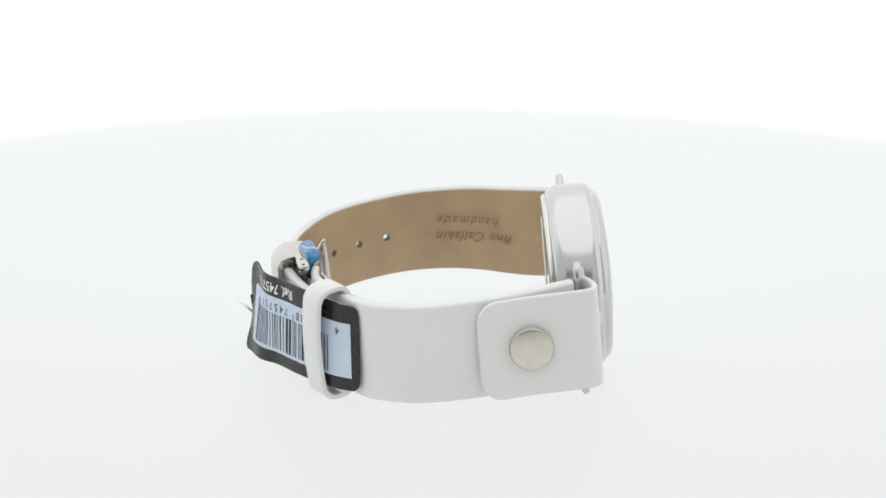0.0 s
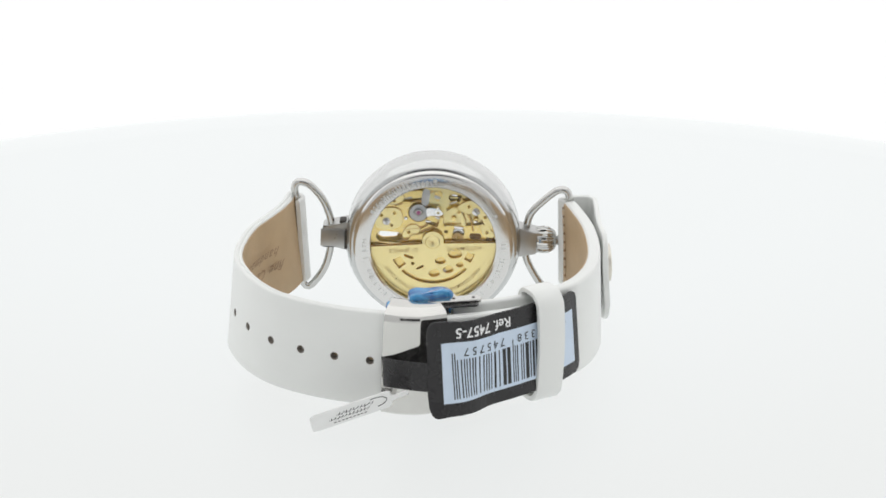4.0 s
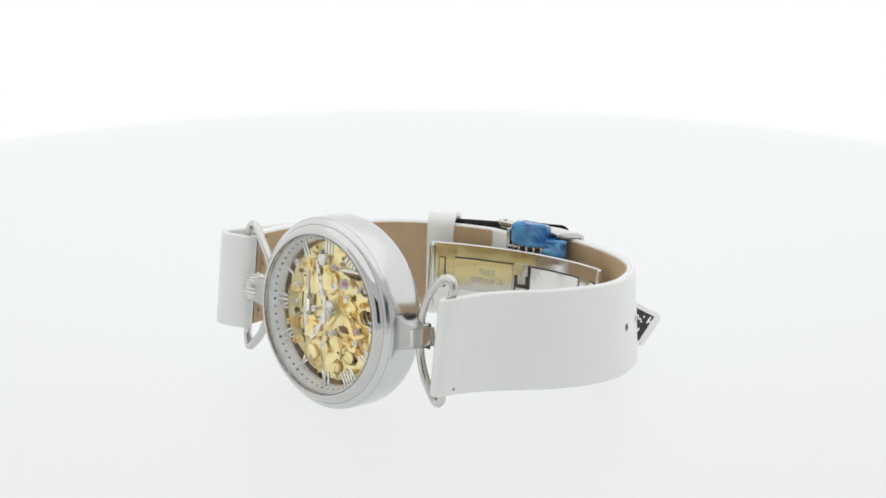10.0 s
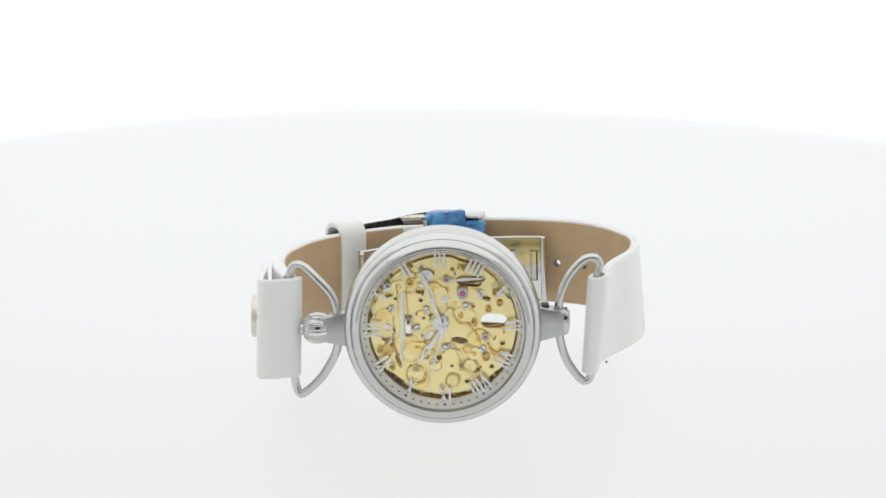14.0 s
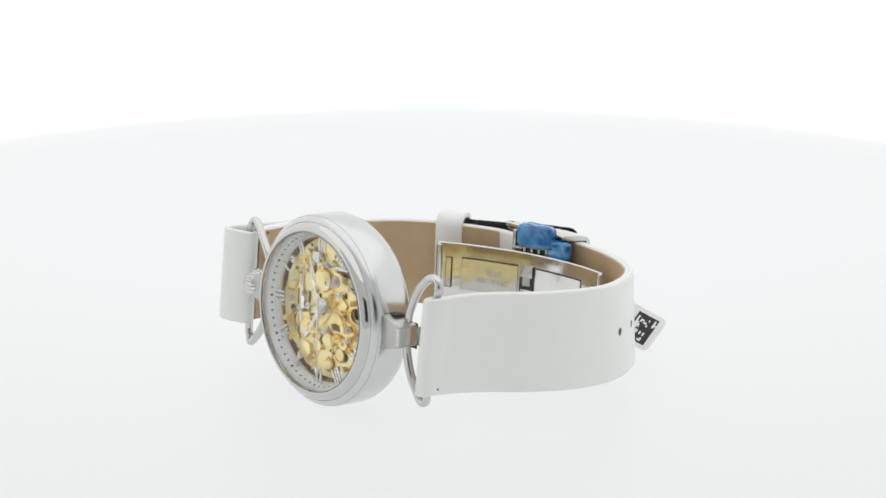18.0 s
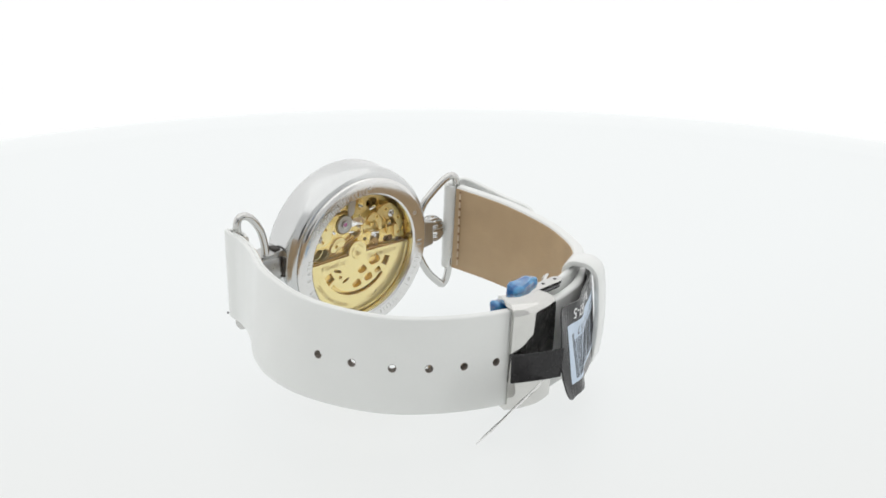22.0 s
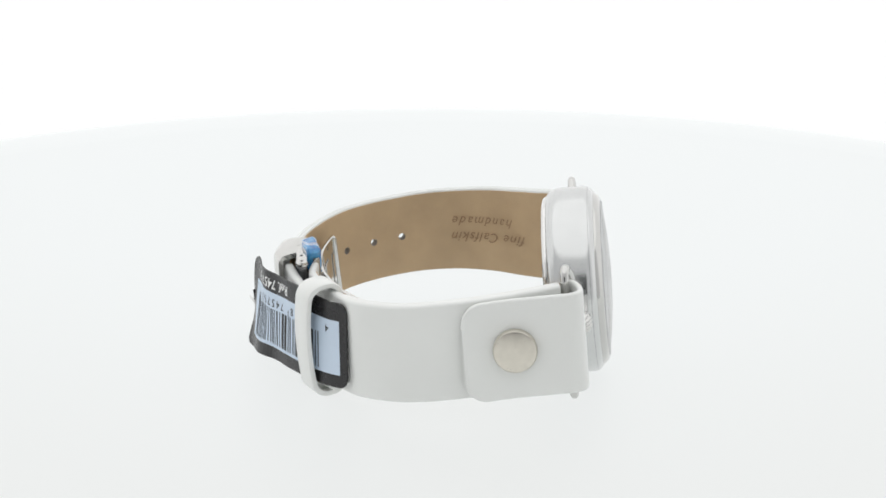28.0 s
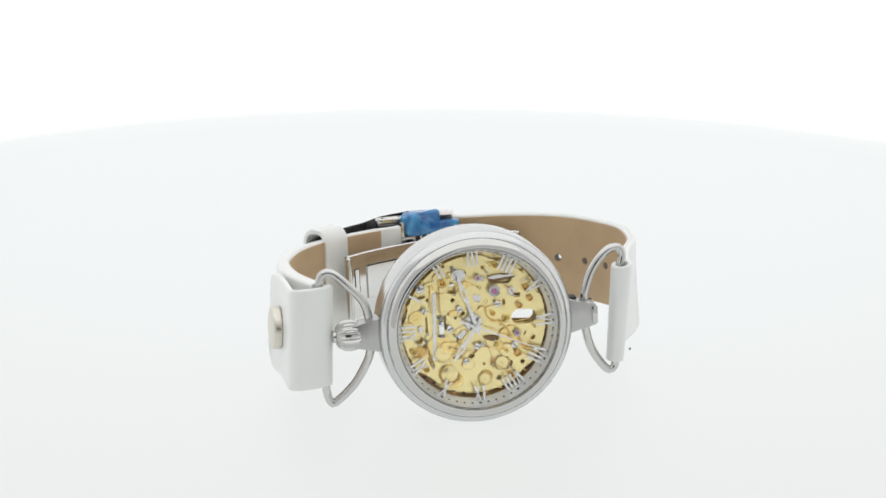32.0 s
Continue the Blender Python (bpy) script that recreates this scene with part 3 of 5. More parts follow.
        if made % 2 == 0 and size > 0.8 and not any(math.dist(at(y, z), at(*p[:2])) < p[2] + 0.8 for p in spots) and min(math.dist(at(y, z), o) for o in out) > 0.6:
            hs.append(circle(*at(y, z), 0.24, 12))
        x = rnd.choice((29.65, 29.8, 29.95, 30.1)) + 0.003 * made
        ob = shaded_walls(cpart("bridge", plate(out, hs, 29.38, x), rnd.choice((GOLD_LIGHT, GOLD, GOLD_LIGHT)), base, "gilt movement bridge", False), AMBER)
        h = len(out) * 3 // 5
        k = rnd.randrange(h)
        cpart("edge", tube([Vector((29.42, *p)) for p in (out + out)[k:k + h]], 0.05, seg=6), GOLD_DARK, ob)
        if made % 2 == 0 and size > 0.8:
            q = rnd.uniform(0.26, 0.4)
            cpart("bushing", lathe([(x - 0.02, q * 0.8), (x - 0.02, q * 1.7), (x + 0.12, q * 1.65), (x + 0.16, q * 1.4), (x + 0.05, q * 0.8)], at(y, z), 20), GOLD, ob)
            taken.append((y, z, q))
        made += 1
    # round bosses and long springs over the lower half
    for y, z, q in ((-5.4, -9.0, 1.6), (-1.6, -7.4, 1.1)):
        ob = cpart("boss", lathe([(29.38, 0), (29.38, q), (30.28, q), (30.36, q - 0.12), (30.36, 0)], at(y, z), 32), GOLD_LIGHT, base)
        cpart("collar", tube([Vector((30.02, *p)) for p in circle(*at(y, z), q + 0.06, 30)[12:30]], 0.09, False, 6), GOLD_DARK, ob)
    for pts, r, mt in (([(2.0, 3.4), (2.2, 2.0), (3.2, 0.6), (4.8, 0.2), (6.2, -1.4), (7.0, -3.2)], 0.2, AMBER), ([(1.6, -2.6), (2.6, -5.4), (3.6, -7.8), (5.0, -9.0)], 0.07, GOLD_DARK), ([(-9.4, -3.0), (-9.0, -4.6), (-8.6, -6.0)], 0.16, GOLD_DARK),
                       ([(-6.9, -8.2), (-7.0, -10.0), (-5.2, -11.0), (-3.6, -10.4), (-3.4, -9.0)], 0.16, AMBER), ([(-4.6, -3.8), (-3.2, -4.6), (-1.4, -4.8), (0.4, -5.2)], 0.07, GOLD_DARK), ([(-4.4, -6.2), (-3.0, -6.0), (-1.8, -5.0)], 0.07, GOLD_DARK),
                       ([(-8.4, 8.4), (-8.4, 5.6), (-8.4, 3.0)], 0.08, GOLD_DARK), ([(-6.6, 9.4), (-6.6, 6.0), (-6.6, 2.6)], 0.08, GOLD_DARK), ([(-1.0, 9.2), (1.6, 9.0), (3.2, 9.0)], 0.08, GOLD_DARK), ([(5.8, 7.2), (7.0, 6.6), (7.6, 5.6)], 0.1, GOLD_DARK),
                       ([(8.4, -3.4), (9.0, -5.0), (10.2, -5.6), (11.2, -5.0)], 0.28, AMBER), ([(9.4, 7.6), (10.4, 8.0), (11.0, 7.2)], 0.1, SATIN)):
        cpart("click_spring", tube(catmull([Vector((30.3, *at(*p))) for p in pts], 6), r, seg=6), mt, base)
    for y, z, r in ((-4.9, -0.2, 0.65), (-2.9, 3.4, 0.62), (-9.6, 3.7, 0.54), (7.4, -4.5, 0.65), (0.2, -4.1, 0.62), (-2.1, -6.8, 0.52), (4.4, 3.8, 0.62), (-10.2, 8.0, 0.8)):
        screw(*at(y, z), r, 29.3, 30.6, base, PLATED)
    extra = 0
    while extra < 14:
        a, r, q = rnd.uniform(0, 6.283), 12.0 * math.sqrt(rnd.random()), rnd.choice((0.26, 0.34, 0.42))
        y, z = r * math.cos(a), r * math.sin(a)
        if all(math.hypot(y - b, z - c) > q + d * 0.9 for b, c, d in taken):
            taken.append((y, z, q))
            screw(*at(y, z), q, 29.3, rnd.choice((30.3, 30.6)), base, rnd.choice((PLATED, SATIN, GOLD)))
            extra += 1
    jewel(*at(3.9, 6.4), 0.78, 30.5, base)
    jewel(*at(0.9, 9.1), 0.42, 30.5, base)
    jewel(*at(8.0, -2.2), 0.5, 30.5, base)
    # wheels that show at the plate's rim and through it
    for y, z, r, n, x, mt in ((-0.6, -7.8, 5.4, 66, 28.3, GOLD_DARK), (-0.4, 0.6, 1.7, 26, 30.1, PLATED), (-8.4, -7.4, 2.2, 24, 28.3, GOLD_DARK), (6.0, -8.3, 1.5, 18, 28.2, GOLD), (9.2, -9.4, 2.0, 22, 28.2, EDGE), (-9.2, -9.6, 1.9, 20, 28.1, EDGE), (3.0, -2.9, 1.3, 18, 28.4, PLATED), (-4.2, -10.6, 1.6, 22, 29.5, GOLD), (1.8, -10.4, 1.3, 20, 29.5, AMBER), (-10.6, -4.4, 1.2, 18, 29.5, AMBER)):
        cpart("wheel", plate(gear(*at(y, z), r, n, 0.3), [circle(*at(y, z), r * 0.12, 10)], x, x + 0.25), mt, base, "toothed movement wheel", False)
    # toothed wheels half sunk in the plate
    for y, z, r, n in ((-6.3, -5.0, 1.8, 22), (4.9, -7.9, 1.5, 18), (1.5, -10.7, 1.3, 16)):
        ob = cpart("wheel", plate(gear(*at(y, z), r + 0.12, n, 0.4), [], 29.42, 29.8), GOLD_DARK, base, "toothed movement wheel", False)
        cpart("wheel_face", plate(gear(*at(y, z), r - 0.08, n, 0.4), [circle(*at(y, z), 0.22, 10)], 29.78, 29.9), GOLD_LIGHT, ob, "", False)
    # polished keyless work: the long lever with its square block, pads and hammers
    lever = cpart("lever", plate(blob([at(*q) for q in ((-7.75, 8.8), (-7.25, 8.8), (-7.3, 3.0), (-7.5, -3.0), (-7.6, -6.0), (-8.3, -6.0), (-8.2, -3.0), (-7.9, 3.0))]), [], 29.45, 29.8), PLATED, base, "long polished steel lever", False)
    a, b = at(-6.5, 0.2)
    cpart("lever_block", block(Matrix.Translation((30.2, a, b)), 0.8, 1.1, 2.6, 0.3), MIRROR, lever, "small polished steel block")
    for dz in (-1.75, 1.75):
        cpart("lever_rail", block(Matrix.Translation((30.1, a, b + dz)), 0.5, 1.3, 0.5, 0.12), DARK_STEEL, lever)
    for y, z, l, w, d, x in ((-2.8, 10.0, 2.6, 2.0, 5, 30.4), (0.6, 5.3, 1.7, 1.1, -25, 30.2), (7.3, 6.1, 1.4, 1.5, 0, 30.1), (-2.6, -1.6, 2.0, 0.9, 40, 30.1), (-10.4, 0.2, 1.1, 1.0, 0, 30.0), (1.6, 9.0, 1.5, 0.5, 0, 30.3)):
        ob = cpart("pad", plate(slot_loop(*at(y, z), l, w, d), [], 29.4, x), PLATED, base, "small polished steel pad", False)
        a, b = at(y, z - w * 0.5 - 0.12)
        cpart("pad_edge", block(Matrix.Translation((x - 0.1, a, b)) @ pose(0, 0, 0, d, 0, 0) @ pose(0, 0, 0, 0, 35, 0), 0.2, l * 0.7, 0.3, 0.05), MIRROR, ob)
    # small glints at the cut-outs, put into shape as tilted mirror slabs
    for y, z, l, d in ((-4.0, 6.2, 1.2, 0), (-4.1, 8.4, 0.9, 10), (-9.2, -1.2, 1.0, 20), (3.2, -3.4, 1.6, -12), (6.0, -9.2, 1.5, 10), (-6.0, 3.3, 0.9, 60), (8.4, 4.7, 1.2, -10), (-8.4, -7.4, 1.2, -70), (-10.6, -2.9, 1.2, 20)):
        a, b = at(y, z)
        cpart("bevel", block(Matrix.Translation((29.5, a, b)) @ pose(0, 0, 0, d, 0, 0) @ pose(0, 0, 0, 0, 40, 0), 0.2, l, 0.35, 0.05), MIRROR, base, "slanted mirror slab added for a glint")
    # ringed holes
    for y, z, q in ((2.1, 10.9, 0.3), (4.5, 11.4, 0.36), (-4.1, 2.6, 0.5), (2.4, 4.25, 0.28), (6.3, 0.7, 0.45), (4.7, -4.8, 0.5), (-3.4, -4.2, 0.36), (-6.2, -6.0, 0.4), (1.4, -9.6, 0.4), (-9.9, 8.7, 0.6), (10.9, 4.2, 0.5), (0.9, 7.0, 0.45), (-3.9, 5.1, 0.45)):
        cpart("collar", tube([Vector((29.45, *c)) for c in circle(*at(y, z), q * 1.25, 18)], 0.09, True, 6), GOLD, base)
    leaf = ((2.9, 8.5), (3.6, 9.2), (5.2, 9.3), (8.2, 8.7), (5.4, 8.2), (3.6, 8.0))
    ob = cpart("leaf_spring", plate(blob([at(*q) for q in leaf]), [], 29.4, 30.1), EDGE, base, "", False)
    cpart("leaf_tip", plate(blob([at(y, 8.8 + (z - 8.2) * 0.5) for y, z in leaf]), [], 30.0, 30.4), PLATED, ob, "", False)
    # mirror pieces added behind the openings, to read white from the back
    cpart("leaf_back", plate(blob([at(y, 8.7 + (z - 8.7) * 1.1) for y, z in leaf]), [], 29.32, 29.39), MIRROR, ob, "", False)
    cpart("rear_mirror", plate(circle(*at(-3.9, 8.8), 1.2, 20), [], 28.5, 28.8), MIRROR, base, "mirror disc added to show white from behind", False)
    leaf = ((1.6, -2.5), (3.0, -2.4), (4.4, -2.9), (3.4, -3.5), (2.2, -3.2))
    cpart("leaf_spring", plate(blob([at(*q) for q in leaf]), [], 29.4, 29.7), EDGE, base, "", False)
    spring = [Vector((30.1, *at(3.0 + 0.2 * math.cos(k * 0.9), -6.6 - k * 0.05))) + Vector((0.2 * math.sin(k * 0.9), 0, 0)) for k in range(44)]
    cpart("coil_spring", tube(spring, 0.07, seg=6), AMBER, base)
    # the ring that holds the movement; the gap's shade is put into its dark brown
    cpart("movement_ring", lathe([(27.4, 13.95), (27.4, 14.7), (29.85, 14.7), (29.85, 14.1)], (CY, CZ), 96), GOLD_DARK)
    cpart("rear_ring", lathe([(24.2, 14.0), (24.2, 14.7), (27.4, 14.7), (27.4, 13.6), (26.4, 13.6)], (CY, CZ), 96), GOLD, None, "gilt ring round the rear of the movement")
    rnd = random.Random(3)
    for k in range(40):
        if rnd.random() < 0.6:
            y, z = dial(13.75, k * 9 + rnd.uniform(-2, 2))
            cpart("tooth", block(Matrix.Translation((28.4, y, z)) @ pose(0, 0, 0, k * 9, 0, 0), rnd.uniform(0.8, 1.8), 0.35, rnd.uniform(0.5, 1.1), 0.08), rnd.choice((GOLD, AMBER, EDGE)), base, "", False)


def build_rear():
    """The back: gilt plate and bridges, balance, and the half-disc rotor."""
    def curved(r0, r1, a0, a1, n=14):
        return [at(r * math.cos(radians(b)), r * math.sin(radians(b))) for r, p, q in ((r0, a0, a1), (r1, a1, a0)) for b in (p + (q - p) * i / n for i in range(n + 1))]
    cuts = [circle(*at(y, z), r, 20) for y, z, r in ((3.3, 6.5, 2.3), (6.0, 5.0, 0.42), (-6.5, 8.5, 0.4), (-4.3, 5.1, 0.5), (-11.0, 5.6, 0.3), (8.2, 5.6, 0.28), (11.0, 6.4, 0.25), (-9.0, 4.9, 0.55))]
    cuts += [slot_loop(*at(-2.4, 4.3), 1.9, 0.8, 80), slot_loop(*at(-2.7, 2.2), 0.9, 0.8, 0), slot_loop(*at(-5.4, 2.2), 2.6, 2.6, 0), slot_loop(*at(9.3, 0.4), 6.0, 2.8, 4), slot_loop(*at(4.4, 10.4), 4.4, 1.7, -6), slot_loop(*at(-4.4, 10.0), 2.8, 2.4, 0),
             slot_loop(*at(-0.8, 10.4), 1.6, 2.4, 0), slot_loop(*at(0.4, 4.0), 3.0, 0.9, 20), slot_loop(*at(-9.0, 1.4), 2.6, 1.3, 0), slot_loop(*at(4.6, 2.2), 3.2, 1.1, 12), curved(10.2, 11.2, 118, 134)]
    rear = shaded_walls(cpart("rear_plate", plate(circle(CY, CZ, 13.4, 96), cuts, 25.7, 26.1), GOLD, None, "gilt rear movement plate", False), AMBER)
    cpart("under_plate", plate(circle(CY, CZ, 12.9, 64), [slot_loop(*at(9.3, 0.5), 6.2, 3.4, 0), slot_loop(*at(4.4, 10.2), 4.6, 2.2, -6), slot_loop(*at(-4.4, 9.8), 2.9, 2.5, 0)], 26.6, 26.8), GOLD_LIGHT, rear, "", False)
    # bridges in two heights, with brown walls and foot tubes as painted shade
    for pts, x in (([(11.6, 6.6), (12.4, 3.4), (11.0, 2.4), (8.4, 2.6), (6.8, 3.8), (6.9, 6.4), (8.6, 7.4)], 25.3), ([(-5.0, 8.2), (-8.0, 9.6), (-11.0, 7.4), (-12.4, 4.0), (-11.4, 3.2), (-10.0, 5.8), (-8.0, 6.6), (-6.4, 6.8)], 25.2),
                   ([(-2.8, 7.0), (-4.4, 8.0), (-6.0, 6.6), (-6.8, 4.2), (-6.2, 3.9), (-4.9, 6.1), (-3.2, 6.2)], 25.3), ([(2.4, 12.4), (-1.6, 12.4), (-2.0, 11.8), (0.6, 11.7)], 25.2), ([(10.4, 9.0), (7.2, 10.6), (6.6, 9.2), (9.2, 7.9)], 25.4),
                   ([(3.6, 3.6), (5.6, 3.2), (6.6, 1.0), (5.0, 0.8), (3.0, 2.2)], 25.35), ([(-10.2, 4.4), (-12.6, 2.6), (-12.8, 1.4), (-10.6, 1.8)], 25.3)):
        out = blob([at(*q) for q in pts])
        holes = [circle(*at(*q), 0.34, 12) for q in ((8.4, 6.2), (9.0, 3.4), (11.2, 5.6), (-10.9, 6.0), (-7.4, 8.3), (-5.2, 6.9), (0.4, 12.0), (8.6, 9.0), (5.2, 1.9), (-11.4, 2.5)) if inside(at(*q), out) and min(math.dist(at(*q), o) for o in out) > 0.45]
        ob = shaded_walls(cpart("bridge", plate(out, holes, 25.75, x), GOLD_LIGHT, rear, "gilt rear bridge", False), AMBER)
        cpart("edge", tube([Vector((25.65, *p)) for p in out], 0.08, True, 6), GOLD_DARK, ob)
        for h in holes:
            cpart("collar", tube([Vector((x - 0.02, *p)) for p in h], 0.1, True, 6), GOLD, ob)
    bal = at(3.3, 6.5)
    cpart("balance_wheel", lathe([(25.9, 2.2), (25.9, 2.7), (26.2, 2.7), (26.2, 2.2)], bal, 40), GOLD_DARK, rear, "brown balance wheel rim")
    cpart("balance_disc", lathe([(25.4, 0.9), (25.3, 1.0), (25.3, 1.9), (25.45, 2.0), (25.7, 2.0), (25.7, 0.9)], bal, 40), SATIN, rear, "grey steel balance disc")
    cpart("balance_cock", plate(blob([at(*q) for q in ((1.6, 7.4), (0.2, 7.7), (-1.2, 7.3), (-1.9, 6.5), (-1.2, 5.9), (0.2, 6.0), (1.4, 5.8))]), [circle(*at(-0.9, 6.6), 0.3, 12)], 25.2, 25.45), MIRROR, rear, "polished balance cock", False)
    cpart("balance_post", plate(blob([at(*q) for q in ((2.6, 8.4), (2.7, 10.4), (2.2, 11.8), (1.2, 11.8), (1.0, 10.4), (1.4, 8.4))]), [], 25.25, 25.5), SATIN, rear, "grey steel regulator arm", False)
    jewel(*bal, 0.62, 25.28, rear, -1)
    # mirror slabs slanted towards the roof, added to make white highlights
    for y, z, l, w, d in ((-4.0, 9.0, 1.6, 0.5, -20), (6.0, 5.0, 0.7, 0.8, 0), (-0.8, 5.4, 1.0, 0.8, 30), (-9.0, 4.9, 0.8, 1.0, 0), (-5.4, 3.3, 2.0, 0.7, 0), (-0.9, 7.6, 0.7, 0.7, 20), (-0.6, 10.4, 1.3, 1.6, 10), (5.6, 9.9, 1.6, 1.0, -6), (1.2, 4.4, 1.2, 0.4, 0), (-10.2, 7.2, 0.5, 0.6, 0)):
        a, b = at(y, z)
        cpart("bevel", block(Matrix.Translation((25.7, a, b)) @ pose(0, 0, 0, d, 0, 0) @ pose(0, 0, 0, 0, 46, 0), 0.25, l, w, 0.06), MIRROR, rear, "slanted mirror slab added for a glint")
    for y, z, r in ((10.1, 4.3, 0.85), (-8.9, 7.2, 0.85)):
        screw(*at(y, z), r, 25.4, 25.0, rear, PLATED)
    for y, z, r in ((-6.5, 8.5, 0.45), (8.2, 5.6, 0.32), (11.0, 6.4, 0.3), (-11.0, 5.6, 0.34)):
        cpart("collar", tube([Vector((25.55, *p)) for p in circle(*at(y, z), r, 18)], 0.13, True, 6), GOLD, rear)
    for pts, r, mt in (([(7.2, -0.2), (5.6, 0.2), (4.6, 1.4), (3.0, 1.7), (1.6, 2.5), (-0.4, 3.4), (-1.0, 4.5)], 0.22, GOLD_DARK), ([(6.0, 2.4), (4.4, 2.8), (2.6, 3.0), (1.2, 3.8)], 0.2, GOLD_DARK), ([(-3.9, 7.8), (-6.4, 7.2), (-7.9, 5.0), (-8.4, 2.7)], 0.22, AMBER),
                       ([(-10.2, 7.0), (-11.0, 5.4), (-11.4, 3.4)], 0.14, GOLD_DARK), ([(7.6, 1.6), (6.8, 0.8), (6.4, 0.2)], 0.16, GOLD_DARK), ([(9.6, 8.6), (8.4, 8.0), (6.8, 8.4)], 0.14, GOLD_DARK), ([(6.0, 9.0), (4.6, 8.8), (3.8, 9.2)], 0.14, AMBER)):
        cpart("click_spring", tube(catmull([Vector((25.5, *at(*p))) for p in pts], 6), r, seg=6), mt, rear)
    for y, z, r, n, x, mt in ((-8.9, 1.4, 1.5, 22, 25.8, EDGE), (-5.4, 1.8, 1.2, 18, 26.2, PLATED), (0.9, 11.8, 0.9, 14, 25.3, GOLD_DARK), (-12.2, 0.9, 0.9, 14, 25.5, EDGE), (-5.2, 0.9, 1.3, 18, 25.6, GOLD_DARK)):
        cpart("wheel", plate(gear(*at(y, z), r, n, 0.25), [circle(*at(y, z), 0.3, 8)], x, x + 0.25), mt, rear, "", False)
    # the rotor hangs a little askew under its pivot
    lay = Matrix.Rotation(radians(-4.0), 2)

    def ro(y, z):
        q = lay @ Vector((y, z))
        return at(q.x, q.y)

    def arc_cut(r0, r1, a0, a1, n=14):
        return [ro(r * math.cos(radians(b)), r * math.sin(radians(b))) for r, p, q in ((r0, a0, a1), (r1, a1, a0)) for b in (p + (q - p) * i / n for i in range(n + 1))]
    out = [ro(13.75 * math.cos(radians(b)), 13.75 * math.sin(radians(b))) for b in (182 + 176 * i / 56 for i in range(57))] + [ro(2.3 * math.cos(radians(b)), 0.25 + 2.3 * math.sin(radians(b))) for b in (-12 + 204 * i / 16 for i in range(17))]
    lobed = [blob([ro(y + q * c * math.cos(6.2832 * k / 7), z + q * c * 0.8 * math.sin(6.2832 * k / 7)) for k, c in enumerate((1.0, 0.9, 1.05, 0.9, 1.0, 0.85, 0.95))], 4) for y, z, q in ((-4.6, -2.7, 1.6), (-1.4, -4.2, 1.2), (-5.6, -5.3, 0.9), (0.0, -7.1, 1.25), (-3.0, -6.3, 1.2))]
    cuts = [arc_cut(8.6, 9.5, 222, 318, 24), arc_cut(7.6, 9.5, 322, 338), arc_cut(7.6, 9.3, 198, 212), slot_loop(*ro(5.3, -3.0), 2.2, 0.7, 20), slot_loop(*ro(3.0, -5.6), 1.8, 0.6, -30), circle(*ro(4.5, -4.6), 0.4, 14)] + lobed
    cpart("lower_disc", plate([ro(11.6 * math.cos(radians(b)), -0.6 + 11.0 * math.sin(radians(b))) for b in range(184, 357, 4)], [], 25.35, 25.55), GOLD, rear, "gilt disc under the rotor", False)
    rotor = shaded_walls(cpart("rotor", plate(out, cuts, 24.5, 24.9), GOLD_LIGHT, None, "gilt half-disc winding rotor with lettering", False), AMBER)
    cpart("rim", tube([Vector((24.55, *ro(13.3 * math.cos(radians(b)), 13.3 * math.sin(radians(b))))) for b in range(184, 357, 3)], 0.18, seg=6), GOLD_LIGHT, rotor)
    # the shadow groove along the rotor's straight side, laid in as dark tubes
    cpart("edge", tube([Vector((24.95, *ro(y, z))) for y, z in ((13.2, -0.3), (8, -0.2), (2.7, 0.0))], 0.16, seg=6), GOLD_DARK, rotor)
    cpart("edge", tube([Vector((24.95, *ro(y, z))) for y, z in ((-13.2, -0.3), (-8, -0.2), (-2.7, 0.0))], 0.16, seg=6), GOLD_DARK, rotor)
    hub = cpart("rotor_hub", lathe([(24.5, 0), (24.3, 0.3), (24.3, 1.4), (24.5, 1.6)], at(0.1, 0.2), 28), GOLD_LIGHT, rotor)
    cpart("slot", plate(slot_loop(*at(0.1, 0.2), 2.0, 0.16, 20), [], 24.28, 24.32), GOLD_DARK, hub, "", False)
    screw(*at(-2.5, -6.8), 0.55, 25.3, 24.9, rotor, PLATED)

    def along(words, u0, v0, size):
        bm = text_mesh(words, size, spacing=1.15, bold=0.015)
        for v in bm.verts:
            v.co = Vector((24.48, *ro(u0 + v.co.x, v0 - v.co.y)))
        cpart("lettering", bm, ROTOR_INK, rotor, "", False)

    def round_rim(words, mid, size, r=11.4):
        bm = text_mesh(words, size, spacing=1.2, bold=0.015)
        for v in bm.verts:
            b = radians(mid) + v.co.x / r
            v.co = Vector((24.48, *ro((r + v.co.y) * math.cos(b), (r + v.co.y) * math.sin(b))))
        cpart("lettering", bm, ROTOR_INK, rotor, "", False)
    along("AUTOMATIC", -6.6, -1.5, 1.2)
    along("21 JEWELS", 6.4, -1.5, 1.2)
    round_rim("FINE GERMAN", 234, 1.15)
    round_rim("WRISTWATCHES", 308, 1.15)


ROTOR_INK = material("engraved_gilt", (0.36, 0.24, 0.09), 0.5, 0.6)


